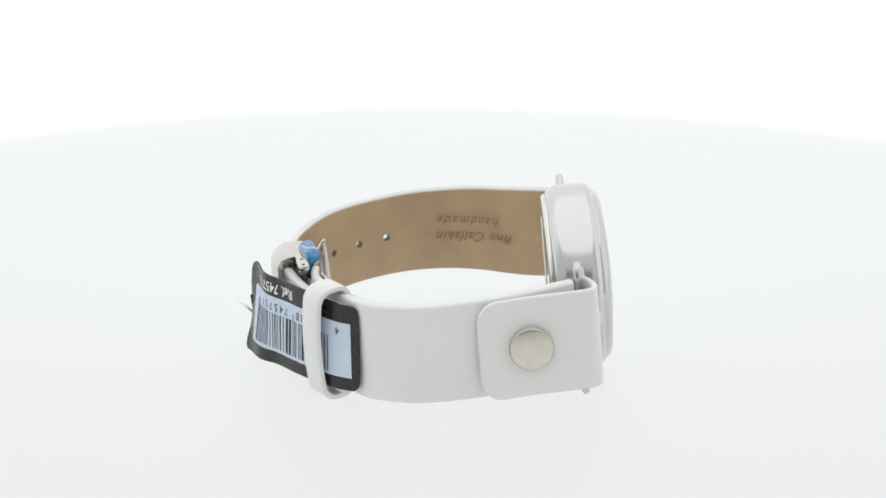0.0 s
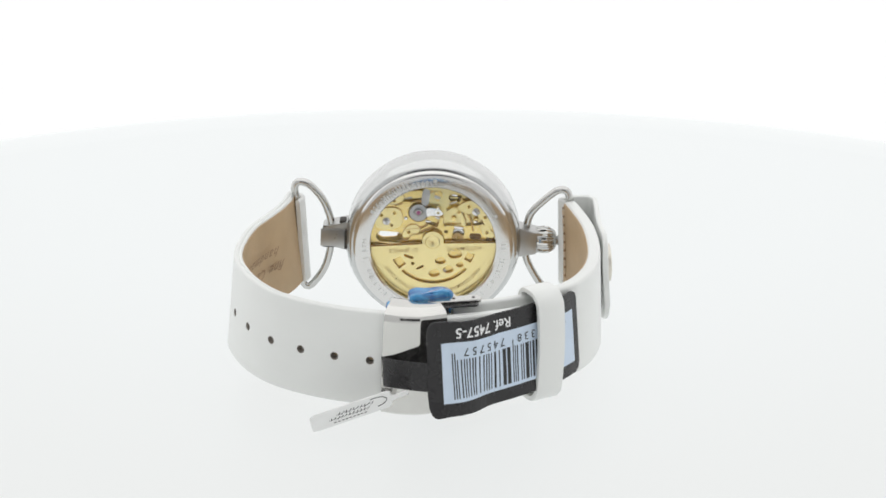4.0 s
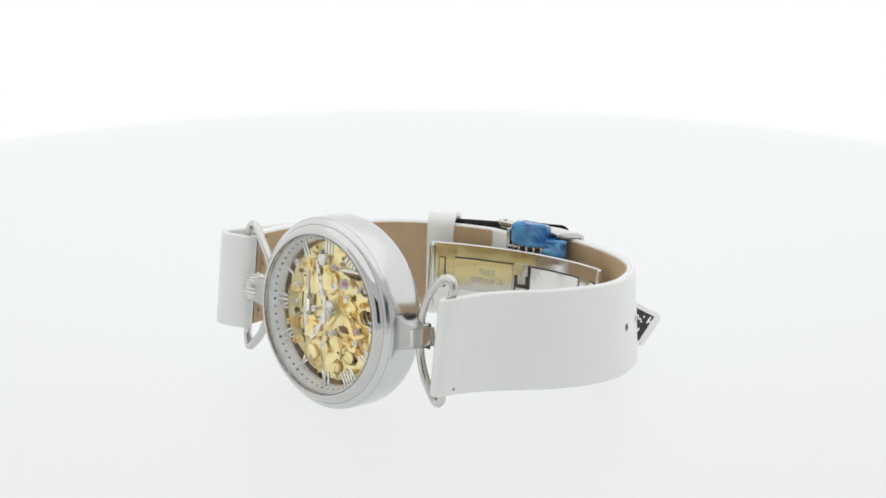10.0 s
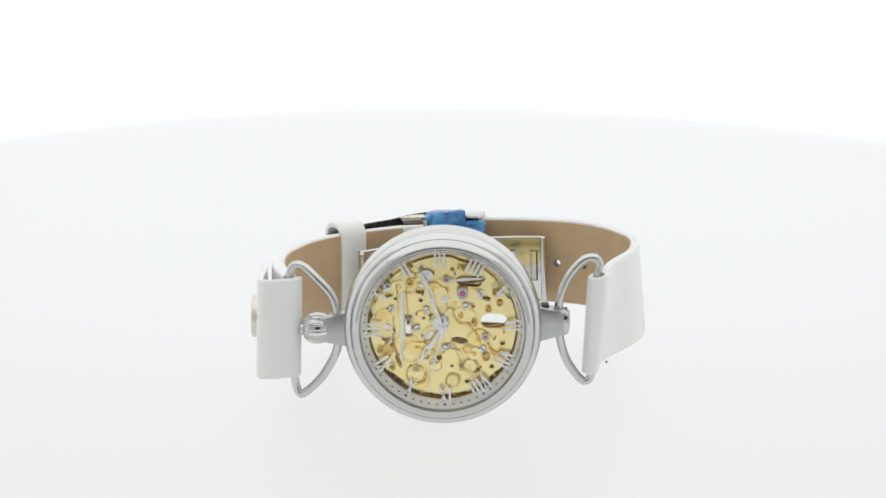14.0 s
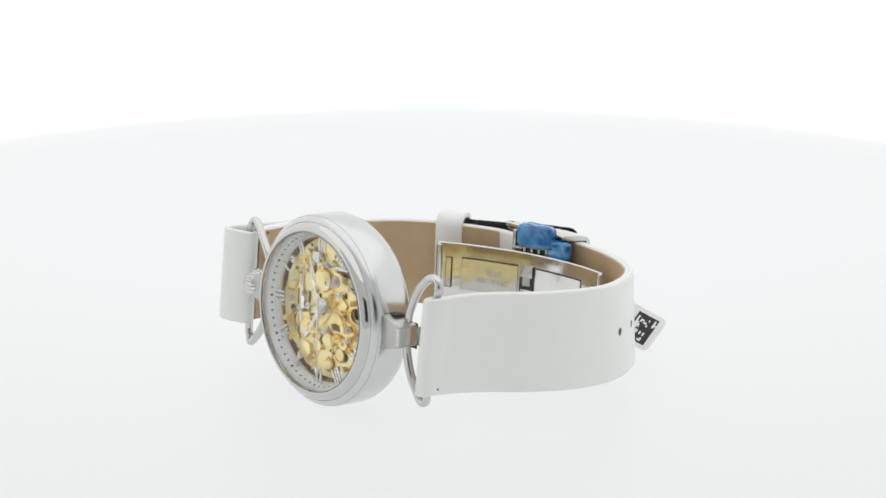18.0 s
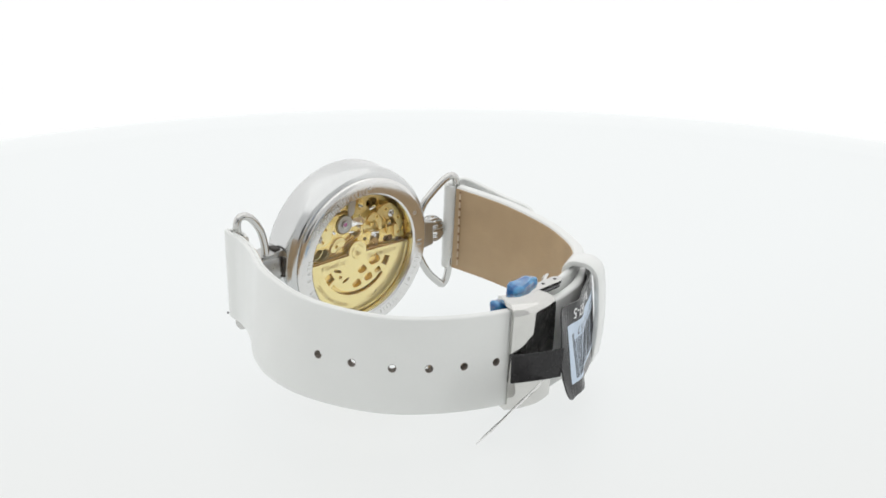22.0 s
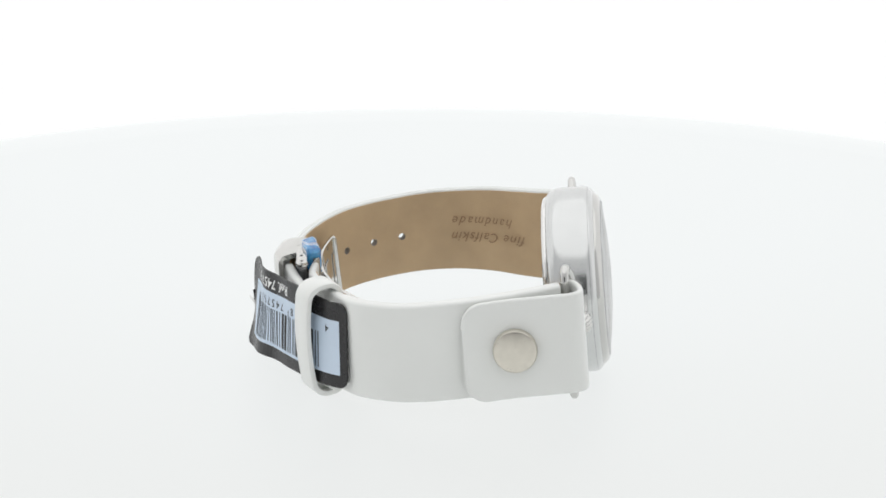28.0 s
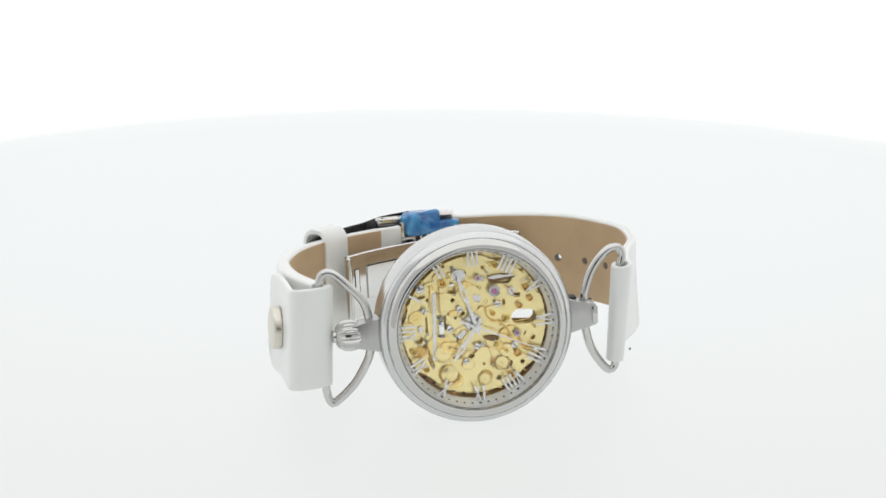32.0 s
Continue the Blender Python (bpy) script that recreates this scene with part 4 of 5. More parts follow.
def build_lugs():
    for s in (1, -1):
        y0 = CY + s * 17.4
        m = Matrix.Translation((28.6, y0 + s * 3.0, CZ)) @ (pose(0, 0, 0) if s > 0 else pose(0, 0, 0, 0, 0, 180))
        lug = cpart("lug", block(m, 4.4, 6.2, 7.0, 0.25, 0.58), SATIN, None, "tapered satin steel lug")
        m = Matrix.Translation((28.6, CY + s * 23.2, CZ)) @ pose(0, 0, 0)
        if s > 0:
            cpart("hinge", block(m, 5.0, 1.1, 3.4, 0.2), STEEL, lug)
        if s < 0:
            cpart("lug_back", block(Matrix.Translation((26.2, y0 - 2.5, CZ)) @ pose(0, 0, 0, 0, 0, 180) @ pose(0, 0, 0, 0, -9, 0), 0.7, 4.4, 6.4, 0.2, 0.72), SATIN, lug, "satin back of the lug")
            continue
        # polished plate under the lug, with the dark line of its joint
        cpart("hinge_plate", block(Matrix.Translation((26.1, CY + s * 21.1, CZ - 0.2)) @ pose(0, 0, 0, 0, 11, 0), 0.8, 6.0, 3.8, 0.2), SATIN, lug, "polished hinge plate")
        cpart("joint", block(Matrix.Translation((26.55, CY + s * 20.9, CZ - 0.2)), 0.12, 5.5, 4.9, 0.03), DARK, lug)
        # solid dark blocks stand in for the shade beside and above the lug
        cpart("gap_shade", block(Matrix.Translation((26.2, CY + s * 18.5, CZ - 0.3)), 2.2, 0.9, 4.2, 0.15), DARK, lug)
        cpart("gap_shade", block(Matrix.Translation((28.0, CY + s * 19.4, CZ + 3.0)), 2.4, 1.5, 1.0, 0.3), DARK, lug)
    # wire loops that carry the strap
    for s, bar in ((1, 29.4), (-1, -26.4)):
        if s > 0:
            pts = [(27.5, 23.3, 0), (27.5, 23.5, 4), (27.3, 25.2, 8.4), (27.2, 28.0, 11.6), (27.2, 30.3, 12.2), (27.2, 31.2, 10.8), (27.3, bar + 1.3, 8), (27.3, bar + 0.5, 0), (27.3, bar - 0.5, -8),
                   (27.2, 29.2, -10.8), (27.2, 28.0, -11.9), (27.2, 26.4, -10.4), (27.3, 24.5, -7.2), (27.5, 23.5, -3.4)]
        else:
            pts = [(28.6, -18.6, 2.6), (28.4, -19.4, 6.4), (28.0, -22.2, 9.8), (27.4, -24.8, 12.2), (27.2, -26.6, 12.2), (27.1, -27.4, 10.2), (27.1, -27.3, 6), (27.1, -27.2, -6), (27.1, -27.2, -10.4),
                   (27.3, -26.4, -12.8), (27.5, -25.2, -12.4), (28.0, -22.0, -9.4), (28.4, -19.4, -5.2), (28.6, -18.6, -2.4)]
        part("wire_loop", tube(even(catmull(pts, 8, True) + [Vector(pts[0])], 0.6)[:-1], 0.82, True, 14), STEEL, watch, "bent steel wire strap loop")
    # fluted crown
    bm = bmesh.new()
    rows = []
    for y, r in ((-20.2, 1.5), (-20.5, 2.2), (-21.2, 2.6), (-22.4, 2.75), (-23.6, 2.6), (-24.5, 2.1), (-25.0, 1.6), (-25.1, 1.2), (-25.6, 1.1), (-25.8, 0.8)):
        rows.append([bm.verts.new((28.6 + r * (1 + (0.09 if 1.5 < r and k % 4 < 2 else 0)) * math.cos(2 * math.pi * k / 80), y, CZ + r * (1 + (0.09 if 1.5 < r and k % 4 < 2 else 0)) * math.sin(2 * math.pi * k / 80))) for k in range(80)])
    for a, b in zip(rows, rows[1:]):
        for k in range(80):
            bm.faces.new((a[k], a[(k + 1) % 80], b[(k + 1) % 80], b[k]))
    bm.faces.new(rows[0])
    bm.faces.new(rows[-1])
    cpart("crown", bm, STEEL, None, "fluted onion-shaped steel crown")


# ---------------------------------------------------------------- strap
HW = 9.4
SIX_SIDE = [(24.6, 29.2), (25.6, 28.7), (27.4, 28.2), (29.2, 28.7), (29.8, 29.9), (29.2, 31.1), (27.2, 31.5), (24.6, 31.7), (20.2, 32.8), (15.6, 34.9), (8.8, 38.6), (1.0, 40.9), (-6.0, 41.3), (-11.8, 40.0),
            (-18.3, 36.8), (-23.9, 32.1), (-27.7, 25.9), (-30.2, 19.2), (-31.6, 12.4), (-32.2, 6.0), (-32.0, 0.0)]
TWELVE_SIDE = [(-26.5, -2.8), (-26.6, -5.4), (-26.1, -9.4), (-23.1, -16.5), (-19.7, -22.1), (-14.5, -27.4), (-8.9, -30.7), (-2.4, -32.6), (4.0, -33.0), (11.0, -32.5), (17.0, -31.5), (22.0, -30.2), (26.4, -28.9)]
FLAP = [(26.2, -27.0), (26.6, -26.0), (27.3, -25.5), (28.4, -25.7), (29.6, -27.4), (30.5, -30.2), (30.4, -32.6), (28.6, -33.9), (24.0, -34.1), (17.0, -34.2), (11.0, -34.9), (7.6, -35.2)]
FLARE6, FLARE12 = 0.085, 0.06


def way(pts, step=0.7):
    return even(catmull([Vector(q) for q in pts], 10), step)


def rise6(q):
    return -0.6


def crest6(q):
    k = min(1.0, max(0.0, (q.x + 12.0) / 28.0)) * min(1.0, max(0.0, (q.y - 29.4) / 3.0))
    return 0.14 * k, 0.075 * k


def crest12(q):
    k = min(1.0, max(0.0, (q.x + 8.0) / 22.0))
    return 0.08 * k, 0.03 * k


def rise12(q):
    return -0.6 + 0.04 * max(0.0, q.x + 5)


def lean6(q, nn):
    k = min(1.0, max(0.0, (q.x - 2.0) / 24.0))
    return nn * (1 - k) + Vector((-0.1, -0.95)) * k


def lean12(q, nn):
    return Vector((-0.05, -1.0))


def on_strap(path, s, off, z, flare, sign=1, rise=None):
    """The point at s millimetres along a plan path, off outwards, at height z."""
    d = 0.0
    nn = normals2(path)
    for i in range(len(path) - 1):
        n = (path[i + 1] - path[i]).length
        if d + n >= s or i == len(path) - 2:
            k = (s - d) / n
            q, m = path[i].lerp(path[i + 1], k), nn[i].lerp(nn[i + 1], k).normalized() * sign
            return Vector((q.x + m.x * (off - flare * z), q.y + m.y * (off - flare * z), z + (rise(q) if rise else 0.0)))
        d += n


def nearest_s(path, p):
    d, best = 0.0, (1e9, 0.0)
    for a, b in zip(path, path[1:]):
        best = min(best, ((a - Vector(p)).length, d))
        d += (b - a).length
    return best[1]


def build_strap():
    path = way(SIX_SIDE)
    s_main = nearest_s(path, (27.4, 31.35))
    main = [q for i, q in enumerate(path) if sum((path[j + 1] - path[j]).length for j in range(i)) >= s_main]
    outer = part("strap_outer", sweep(path, round_section(-1.05, 0.0, -HW, HW, 0.5), FLARE6, lean=lean6, rise=rise6, crest=crest6), WHITE, watch, "smooth white calf-leather strap, buckle-hole side")
    core = part("strap_core", sweep(main, round_section(-1.75, -0.9, -HW + 0.05, HW - 0.05, 0.4), FLARE6, lean=lean6, rise=rise6, crest=crest6), WHITE, watch)
    lining = part("strap_lining", sweep(main, round_section(-1.95, -1.6, -HW + 0.3, HW - 0.5, 0.15), FLARE6, lean=lean6, rise=rise6, crest=crest6), LINING, watch, "tan leather strap lining stamped with script")
    holes = []
    for q in ((-11.8, 40.0), (-18.3, 36.8), (-23.9, 32.1), (-27.7, 25.9), (-30.2, 19.2), (-31.6, 12.4)):
        s = nearest_s(path, q)
        holes.append((on_strap(path, s, 2, -0.9, FLARE6), on_strap(path, s, -4, -0.9, FLARE6)))
        a, b = on_strap(path, s, -0.12, -0.9, FLARE6), on_strap(path, s, -1.85, -0.9, FLARE6)
        bm = bmesh.new()
        ax = (b - a).normalized()
        u = ax.cross(Vector((0, 0, 1))).normalized()
        w = ax.cross(u)
        rings = [[bm.verts.new(c + u * (r * math.cos(k * math.pi / 10)) + w * (r * math.sin(k * math.pi / 10))) for k in range(20)] for c, r in ((a, 0.72), (b, 0.72), (b, 0.815), (a, 0.815))]
        for p0, p1 in zip(rings, rings[1:] + rings[:1]):
            for k in range(20):
                bm.faces.new((p0[k], p0[(k + 1) % 20], p1[(k + 1) % 20], p1[k]))
        part("hole_edge", bm, HOLE, outer)
    for ob in (outer, core, lining):
        bm = bmesh.new()
        for a, b in holes:
            tube([a, b], 0.82, seg=20, bm=bm)
        cut(ob, bm)

    def inside(s0, z0):
        return lambda u, v: on_strap(main, s0 + u, -2.03, z0 - v, FLARE6, 1, rise6)
    s0 = nearest_s(main, (8.5, 38.7))
    lettering("stamped_words", "fine Calfskin", 3.3, inside(s0 - 0.6, -1.2), STAMP, lining, "dark stamped script words", shear=0.45, spacing=1.12)
    lettering("stamped_words", "handmade", 3.1, inside(s0 + 0.4, 2.6), STAMP, lining, "dark stamped script words", shear=0.45, spacing=1.24)
    # small rivet dot at the fold
    p0 = on_strap(path, nearest_s(path, (27.2, 31.4)), 0.02, -8.2, FLARE6)
    bm = bmesh.new()
    bmesh.ops.create_uvsphere(bm, u_segments=10, v_segments=6, radius=0.25, matrix=Matrix.Translation(p0))
    part("stitch_hole", bm, GREY_INK, outer)

    path = way(TWELVE_SIDE)
    sec = round_section(-2.6, 0.0, -HW - 0.1, HW, 0.6)
    bm = sweep(path, sec, 0.09, rise=rise12, crest=crest12)
    nn = normals2(path)
    # skived thinner towards the clasp
    for i, v in enumerate(bm.verts):
        row, o = divmod(i, len(sec))
        if sec[o][0] > -1.3:
            k = 1.1 * min(1.0, max(0.0, (-14.0 - path[row].x) / 7.0))
            v.co -= Vector((nn[row].x * k, nn[row].y * k, 0.0))
    part("strap_outer", bm, WHITE, watch, "smooth white calf-leather strap, crown side")
    lining = part("strap_lining", sweep([q for q in path if q.y < -8.1 or q.x > -10], round_section(-2.8, -2.4, -HW + 0.1, HW - 0.4, 0.15), 0.09, rise=rise12, crest=crest12), LINING, watch, "plain tan leather strap lining with a stitched end")
    total = sum((b - a).length for a, b in zip(path, path[1:]))
    for k in range(9):
        z = -8.2 + k * 1.95
        a, b = on_strap(path, total - 1.5, -2.85, z, 0.09, 1, rise12), on_strap(path, total - 1.5, -2.85, z + 1.15, 0.09, 1, rise12)
        part("stitch", tube([a, b], 0.2, seg=6), STITCH, lining)
        bm = bmesh.new()
        bmesh.ops.create_uvsphere(bm, u_segments=8, v_segments=5, radius=0.26, matrix=Matrix.Translation(on_strap(path, total - 1.5, -2.75, z + 1.55, 0.09, 1, rise12)))
        part("stitch_hole", bm, STAMP, lining)
    # the tail of the buckle-hole side runs on outside, under the tag
    tail = way([(-31.3, -1.2), (-30.0, -5.0), (-28.0, -10.2), (-25.2, -15.8), (-21.6, -20.9), (-18.6, -24.2)])
    part("strap_tail", sweep(tail, round_section(-1.9, 0.0, -HW + 0.3, HW - 0.9, 0.6), 0.09, rise=lambda q: -0.6 - 0.06 * max(0.0, q.x + 31)), WHITE, watch, "white leather tail under the keeper")
    # flap, folded round the wire and snapped down
    path = way(FLAP, 0.45)
    bm = bmesh.new()
    n = len(path)
    rows = []
    sec = round_section(-1.15, 0.0, -HW - 0.45, HW + 0.1, 0.45)
    for i, (q, nn) in enumerate(zip(path, normals2(path))):
        d = sum((path[j + 1] - path[j]).length for j in range(i, n - 1))
        k = 1.0 if d > 4.2 else 1 - 0.45 * (1 - math.sqrt(max(0.0, 1 - ((4.2 - d) / 4.2) ** 2)))
        nn = -nn
        ll = lean12(q, nn)
        rows.append([bm.verts.new((q.x + nn.x * o - ll.x * FLARE12 * z, q.y + nn.y * o - ll.y * FLARE12 * z, z * k + rise12(q))) for o, z in sec])
    m = len(sec)
    for a, b in zip(rows, rows[1:]):
        for i in range(m):
            bm.faces.new((a[i], a[(i + 1) % m], b[(i + 1) % m], b[i]))
    bm.faces.new(rows[0])
    bm.faces.new(rows[-1])
    part("strap_flap", bm, WHITE, watch, "white leather flap folded round the wire loop")
    # snap button
    p0 = on_strap(path, nearest_s(path, (17.3, -34.2)), 0.0, 0.2, FLARE12, -1)
    bm = lathe([(0, 0), (0, 3.7), (0.3, 4.15), (1.45, 4.15), (1.75, 3.95), (1.86, 3.5), (1.9, 0)], (0, 0), 48)
    bm.transform(Matrix.Translation(p0) @ pose(0, 0, 0, 0, 0, -87) @ pose(0, 0, 0, 0, -3.5, 0))
    part("snap_button", bm, NICKEL, watch, "round brushed nickel snap button")
    bm = lathe([(-2.6, 0), (-2.6, 3.1), (-1.15, 3.1), (-1.15, 0)], (0, 0), 36)
    bm.transform(Matrix.Translation(p0) @ pose(0, 0, 0, 0, 0, -92) @ pose(0, 0, 0, 0, -3.5, 0))
    part("snap_stud", bm, NICKEL, watch, "nickel snap stud between the leather layers")
    # keeper loop round the strap and the tag
    path = way(TWELVE_SIDE)
    c = on_strap(path, nearest_s(path, (-21.8, -19.9)), 0.0, 0.0, 0)
    nrm = normals2(path)[min(range(len(path)), key=lambda i: (path[i] - Vector((-21.8, -19.9))).length)]
    tang = Vector((-nrm.y, nrm.x))
    ring = []
    for o, z in tall_section(-3.3, 2.8, -11.5, 10.2, 2.4):
        ring.append((o - 0.06 * z + (1.05 * (1 - (z / 11.0) ** 2) if o > 0 else 0.0), z))
    bm = bmesh.new()
    k = len(ring)
    rows = []
    for w, th in ((-3.0, 0.0), (-2.9, 0.45), (-2.5, 0.6), (2.5, 0.6), (2.9, 0.45), (3.0, 0.0), (2.9, -0.45), (2.5, -0.6), (-2.5, -0.6), (-2.9, -0.45)):
        row = []
        for i, (o, z) in enumerate(ring):
            a, b = ring[i - 1], ring[(i + 1) % k]
            t = Vector((b[0] - a[0], b[1] - a[1])).normalized()
            oo, zz = o + t.y * th, z - t.x * th
            row.append(bm.verts.new((c.x + nrm.x * oo + tang.x * w, c.y + nrm.y * oo + tang.y * w, zz)))
        rows.append(row)
    for a, b in zip(rows, rows[1:] + rows[:1]):
        for i in range(k):
            bm.faces.new((a[i], a[(i + 1) % k], b[(i + 1) % k], b[i]))
    part("keeper", bm, WHITE, watch, "white leather keeper loop round strap and tag")


# ---------------------------------------------------------------- folding clasp
CLASP = [(-24.2, 22.6), (-25.0, 16.0), (-24.8, 9.0), (-23.4, 1.6), (-21.0, -4.6), (-17.8, -11.2), (-14.1, -16.5)]


def patch(path, s0, s1, z0, z1, o0, o1, mat, parent, name, label="", flare=0.0):
    """A thin curved block on a plan path, between two offsets."""
    bm = bmesh.new()
    n = max(1, round((s1 - s0) / 0.5))
    rows = []
    for i in range(n + 1):
        s = s0 + (s1 - s0) * i / n
        rows.append([bm.verts.new(on_strap(path, s, o, z, flare)) for o, z in ((o0, z0), (o0, z1), (o1, z1), (o1, z0))])
    for a, b in zip(rows, rows[1:]):
        for i in range(4):
            bm.faces.new((a[i], a[(i + 1) % 4], b[(i + 1) % 4], b[i]))
    bm.faces.new(rows[0])
    bm.faces.new(rows[-1])
    return part(name, bm, mat, parent, label)


def round_bar(m, wide, length, thick):
    """A flat bar with half-round ends and eased edges."""
    bm = bmesh.new()
    loop = [(q, p) for p, q in slot_loop(0, 0, length, wide, 0, 8)]
    rows = [[bm.verts.new(m @ Vector((x * k, y - (1 - k) * (1 if y > 0 else -1) * 0.3, h))) for x, y in loop] for h, k in ((-thick / 2, 0.88), (-thick * 0.3, 1.0), (thick * 0.3, 1.0), (thick / 2, 0.88))]
    n = len(loop)
    for a, b in zip(rows, rows[1:]):
        for i in range(n):
            bm.faces.new((a[i], a[(i + 1) % n], b[(i + 1) % n], b[i]))
    bm.faces.new(rows[0])
    bm.faces.new(rows[-1])
    return bm


def crumpled(m, sx, sy, sz, amount, seed):
    """A glossy pillow of film: a squared ball, dented by two sizes of noise."""
    bm = bmesh.new()
    bmesh.ops.create_icosphere(bm, subdivisions=3, radius=1.0)
    for v in bm.verts:
        c = [math.copysign(abs(q) ** 0.4, q) for q in v.co]
        v.co = m @ Vector((c[0] * sx * 0.5, c[1] * sy * 0.5, c[2] * sz * 0.5))
        v.co += noise.noise_vector(v.co * 0.3 + Vector((seed, 0, 0))) * amount + noise.noise_vector(v.co * 0.9 + Vector((0, seed, 0))) * amount * 0.6
    return bm


def build_clasp():
    # polished channel over the strap's end, with a bevelled facet
    cover = way([(-32.2, 10.0), (-32.9, 7.0), (-33.0, 3.6)], 0.6) + way([(-32.9, 3.0), (-32.2, 0.8), (-31.2, -1.6)], 0.6)
    sec = [(0.7, -10.6), (0.8, -4.0), (0.8, 4.0), (0.7, 8.3), (0.45, 9.0), (-0.1, 9.6), (-1.2, 9.95), (-4.8, 10.15), (-6.0, 9.9), (-6.1, 9.5), (-5.6, 9.2), (-0.3, 8.9), (-0.2, -9.9), (-5.0, -10.4), (-5.0, -11.0), (0.1, -11.1)]
    part("clasp_cover", sweep(cover, sec, 0.03), CHROME, watch, "polished steel clasp cover round the strap")
    # long curved blade with its recessed panels, slots, catch and hinge pins
    path = way(CLASP, 0.6)
    total = sum((b - a).length for a, b in zip(path, path[1:]))
    blade = part("clasp_blade", sweep(path, round_section(-0.45, 0.45, -8.2, 5.6, 0.3), 0.0), BLADE, watch, "curved polished stainless-steel folding blade")
    sc = nearest_s(path, (-23.4, 1.6))
    # two inner panels, each in a satin joint with a painted shadow line on top
    panels = []
    for s0, s1, words in ((sc + 2.3, sc + 15.2, "polished inner panel with stamped words"), (sc - 14.6, sc - 2.3, "polished inner panel")):
        patch(path, s0 - 0.22, s1 + 0.22, -4.4, 2.75, -0.40, -0.47, SATIN, blade, "joint")
        # thin dark strip for the shadow at the panel's upper side
        patch(path, s0 - 0.1, s1 + 0.1, 2.45, 2.72, -0.46, -0.49, DARK, blade, "joint")
        panels.append(patch(path, s0, s1, -4.2, 2.45, -0.42, -0.75, BLADE, blade, "inner_panel", words))
    # the catch in its window
    patch(path, sc - 1.85, sc + 1.85, -4.4, 2.75, -0.40, -0.52, DARK, blade, "window")
    patch(path, sc - 1.6, sc + 1.6, 0.5, 2.9, -0.42, -1.2, STEEL, blade, "catch", "small steel catch")
    patch(path, sc - 1.0, sc + 0.9, -1.4, 0.5, -0.42, -0.9, SATIN, blade, "catch_tongue")
    patch(path, sc - 1.3, sc + 1.3, -4.2, -2.2, -0.42, -0.95, STEEL, blade, "catch_foot")
    for ds in (-0.9, 0.9):
        p = on_strap(path, sc + ds, -1.22, 1.7, 0)
        bm = bmesh.new()
        bmesh.ops.create_uvsphere(bm, u_segments=8, v_segments=6, radius=0.18, matrix=Matrix.Translation(p))
        part("rivet", bm, GREY_INK, blade)
    for s0 in (2.4, total - 2.5):
        patch(path, s0 - 0.75, s0 + 0.75, -4.1, 2.5, -0.42, -0.49, DARK, blade, "slot")
        patch(path, s0 - 0.45, s0 + 0.6, -3.9, 2.3, -0.44, -0.62, BLADE, blade, "slot_plate")
    for s0, top in ((0.4, 4.9), (total - 0.3, 4.6)):
        part("hinge_pin", tube([on_strap(path, s0, -0.35, -8.4, 0), on_strap(path, s0, -0.35, top, 0)], 0.7, seg=14), STEEL, blade)
        bm = bmesh.new()
        bmesh.ops.create_uvsphere(bm, u_segments=12, v_segments=8, radius=0.62, matrix=Matrix.Translation(on_strap(path, s0, -0.35, top + 0.1, 0)))
        part("pin_head", bm, STEEL, blade)
    for k, words in enumerate(("STAINLESS", "STEEL")):
        lettering("lettering", words, 1.5, lambda u, v, k=k: on_strap(path, sc + 8.0 + u, -0.77, -1.7 + 1.9 * k - v, 0), SATIN, panels[0], "faint stamped words", bold=0.02)
    # long round-ended pusher bars above and below, spring block with its pins, and the film round both
    for up, z in ((1, 9.9), (-1, -10.4)):
        bar = part("pusher_bar", round_bar(Matrix.Translation((-26.5, -2.9, z - 0.05 * up)) @ pose(0, 0, 0, -2 * up, 0, 9), 2.3, 10.6, 0.9), CHROME, watch, "polished round-ended steel pusher bar")
        part("pusher_bar_lip", round_bar(Matrix.Translation((-26.6, -2.9, z - 0.95 * up)) @ pose(0, 0, 0, -2 * up, 0, 9), 1.8, 9.8, 0.5), DARK_STEEL, bar)
        for y in (-6.6, -2.9):
            part("pusher_pin", block(Matrix.Translation((-26.5 - 0.158 * (y + 2.9), y, z + (0.42 - 0.035 * (y + 2.9)) * up)), 0.55, 0.55, 0.12, 0.05), DARK, bar)
        part("bracket", block(Matrix.Translation((-23.6, -2.9, z - 2.3 * up)) @ pose(0, 0, 0, 0, 0, 10), 1.3, 0.8, 4.2, 0.12), STEEL, bar, "bent steel bracket")
        part("bracket_foot", block(Matrix.Translation((-23.4, -1.8, z - 3.6 * up)) @ pose(0, 0, 0, 0, 0, 14), 1.4, 2.6, 0.5, 0.12), STEEL, bar)
        m = Matrix.Translation((-25.7, 1.7, z - 2.0 * up)) @ pose(0, 0, 0, 0, 0, 19)
        blk = part("spring_block", block(m, 2.4, 7.4, 3.2, 0.3), STEEL, bar, "steel spring block")
        part("block_shade", block(m @ Matrix.Translation((0.1, 0, -1.9 * up)), 1.7, 6.8, 1.4, 0.1), DARK, blk)
        for k in range(4):
            q = m @ Vector((1.1, -2.5 + 1.7 * k, 0))
            part("spring_pin", tube([q + Vector((0, 0, -2.7 * up)), q], 0.4, seg=10), STEEL, blk)
        film = part("protective_film", crumpled(Matrix.Translation((-25.3, 1.6, z - 0.95 * up)) @ pose(0, 0, 0, 0, 0, 19), 3.0, 8.6, 5.2, 0.4, up), FILM, watch, "crumpled clear-blue protective plastic film", False)
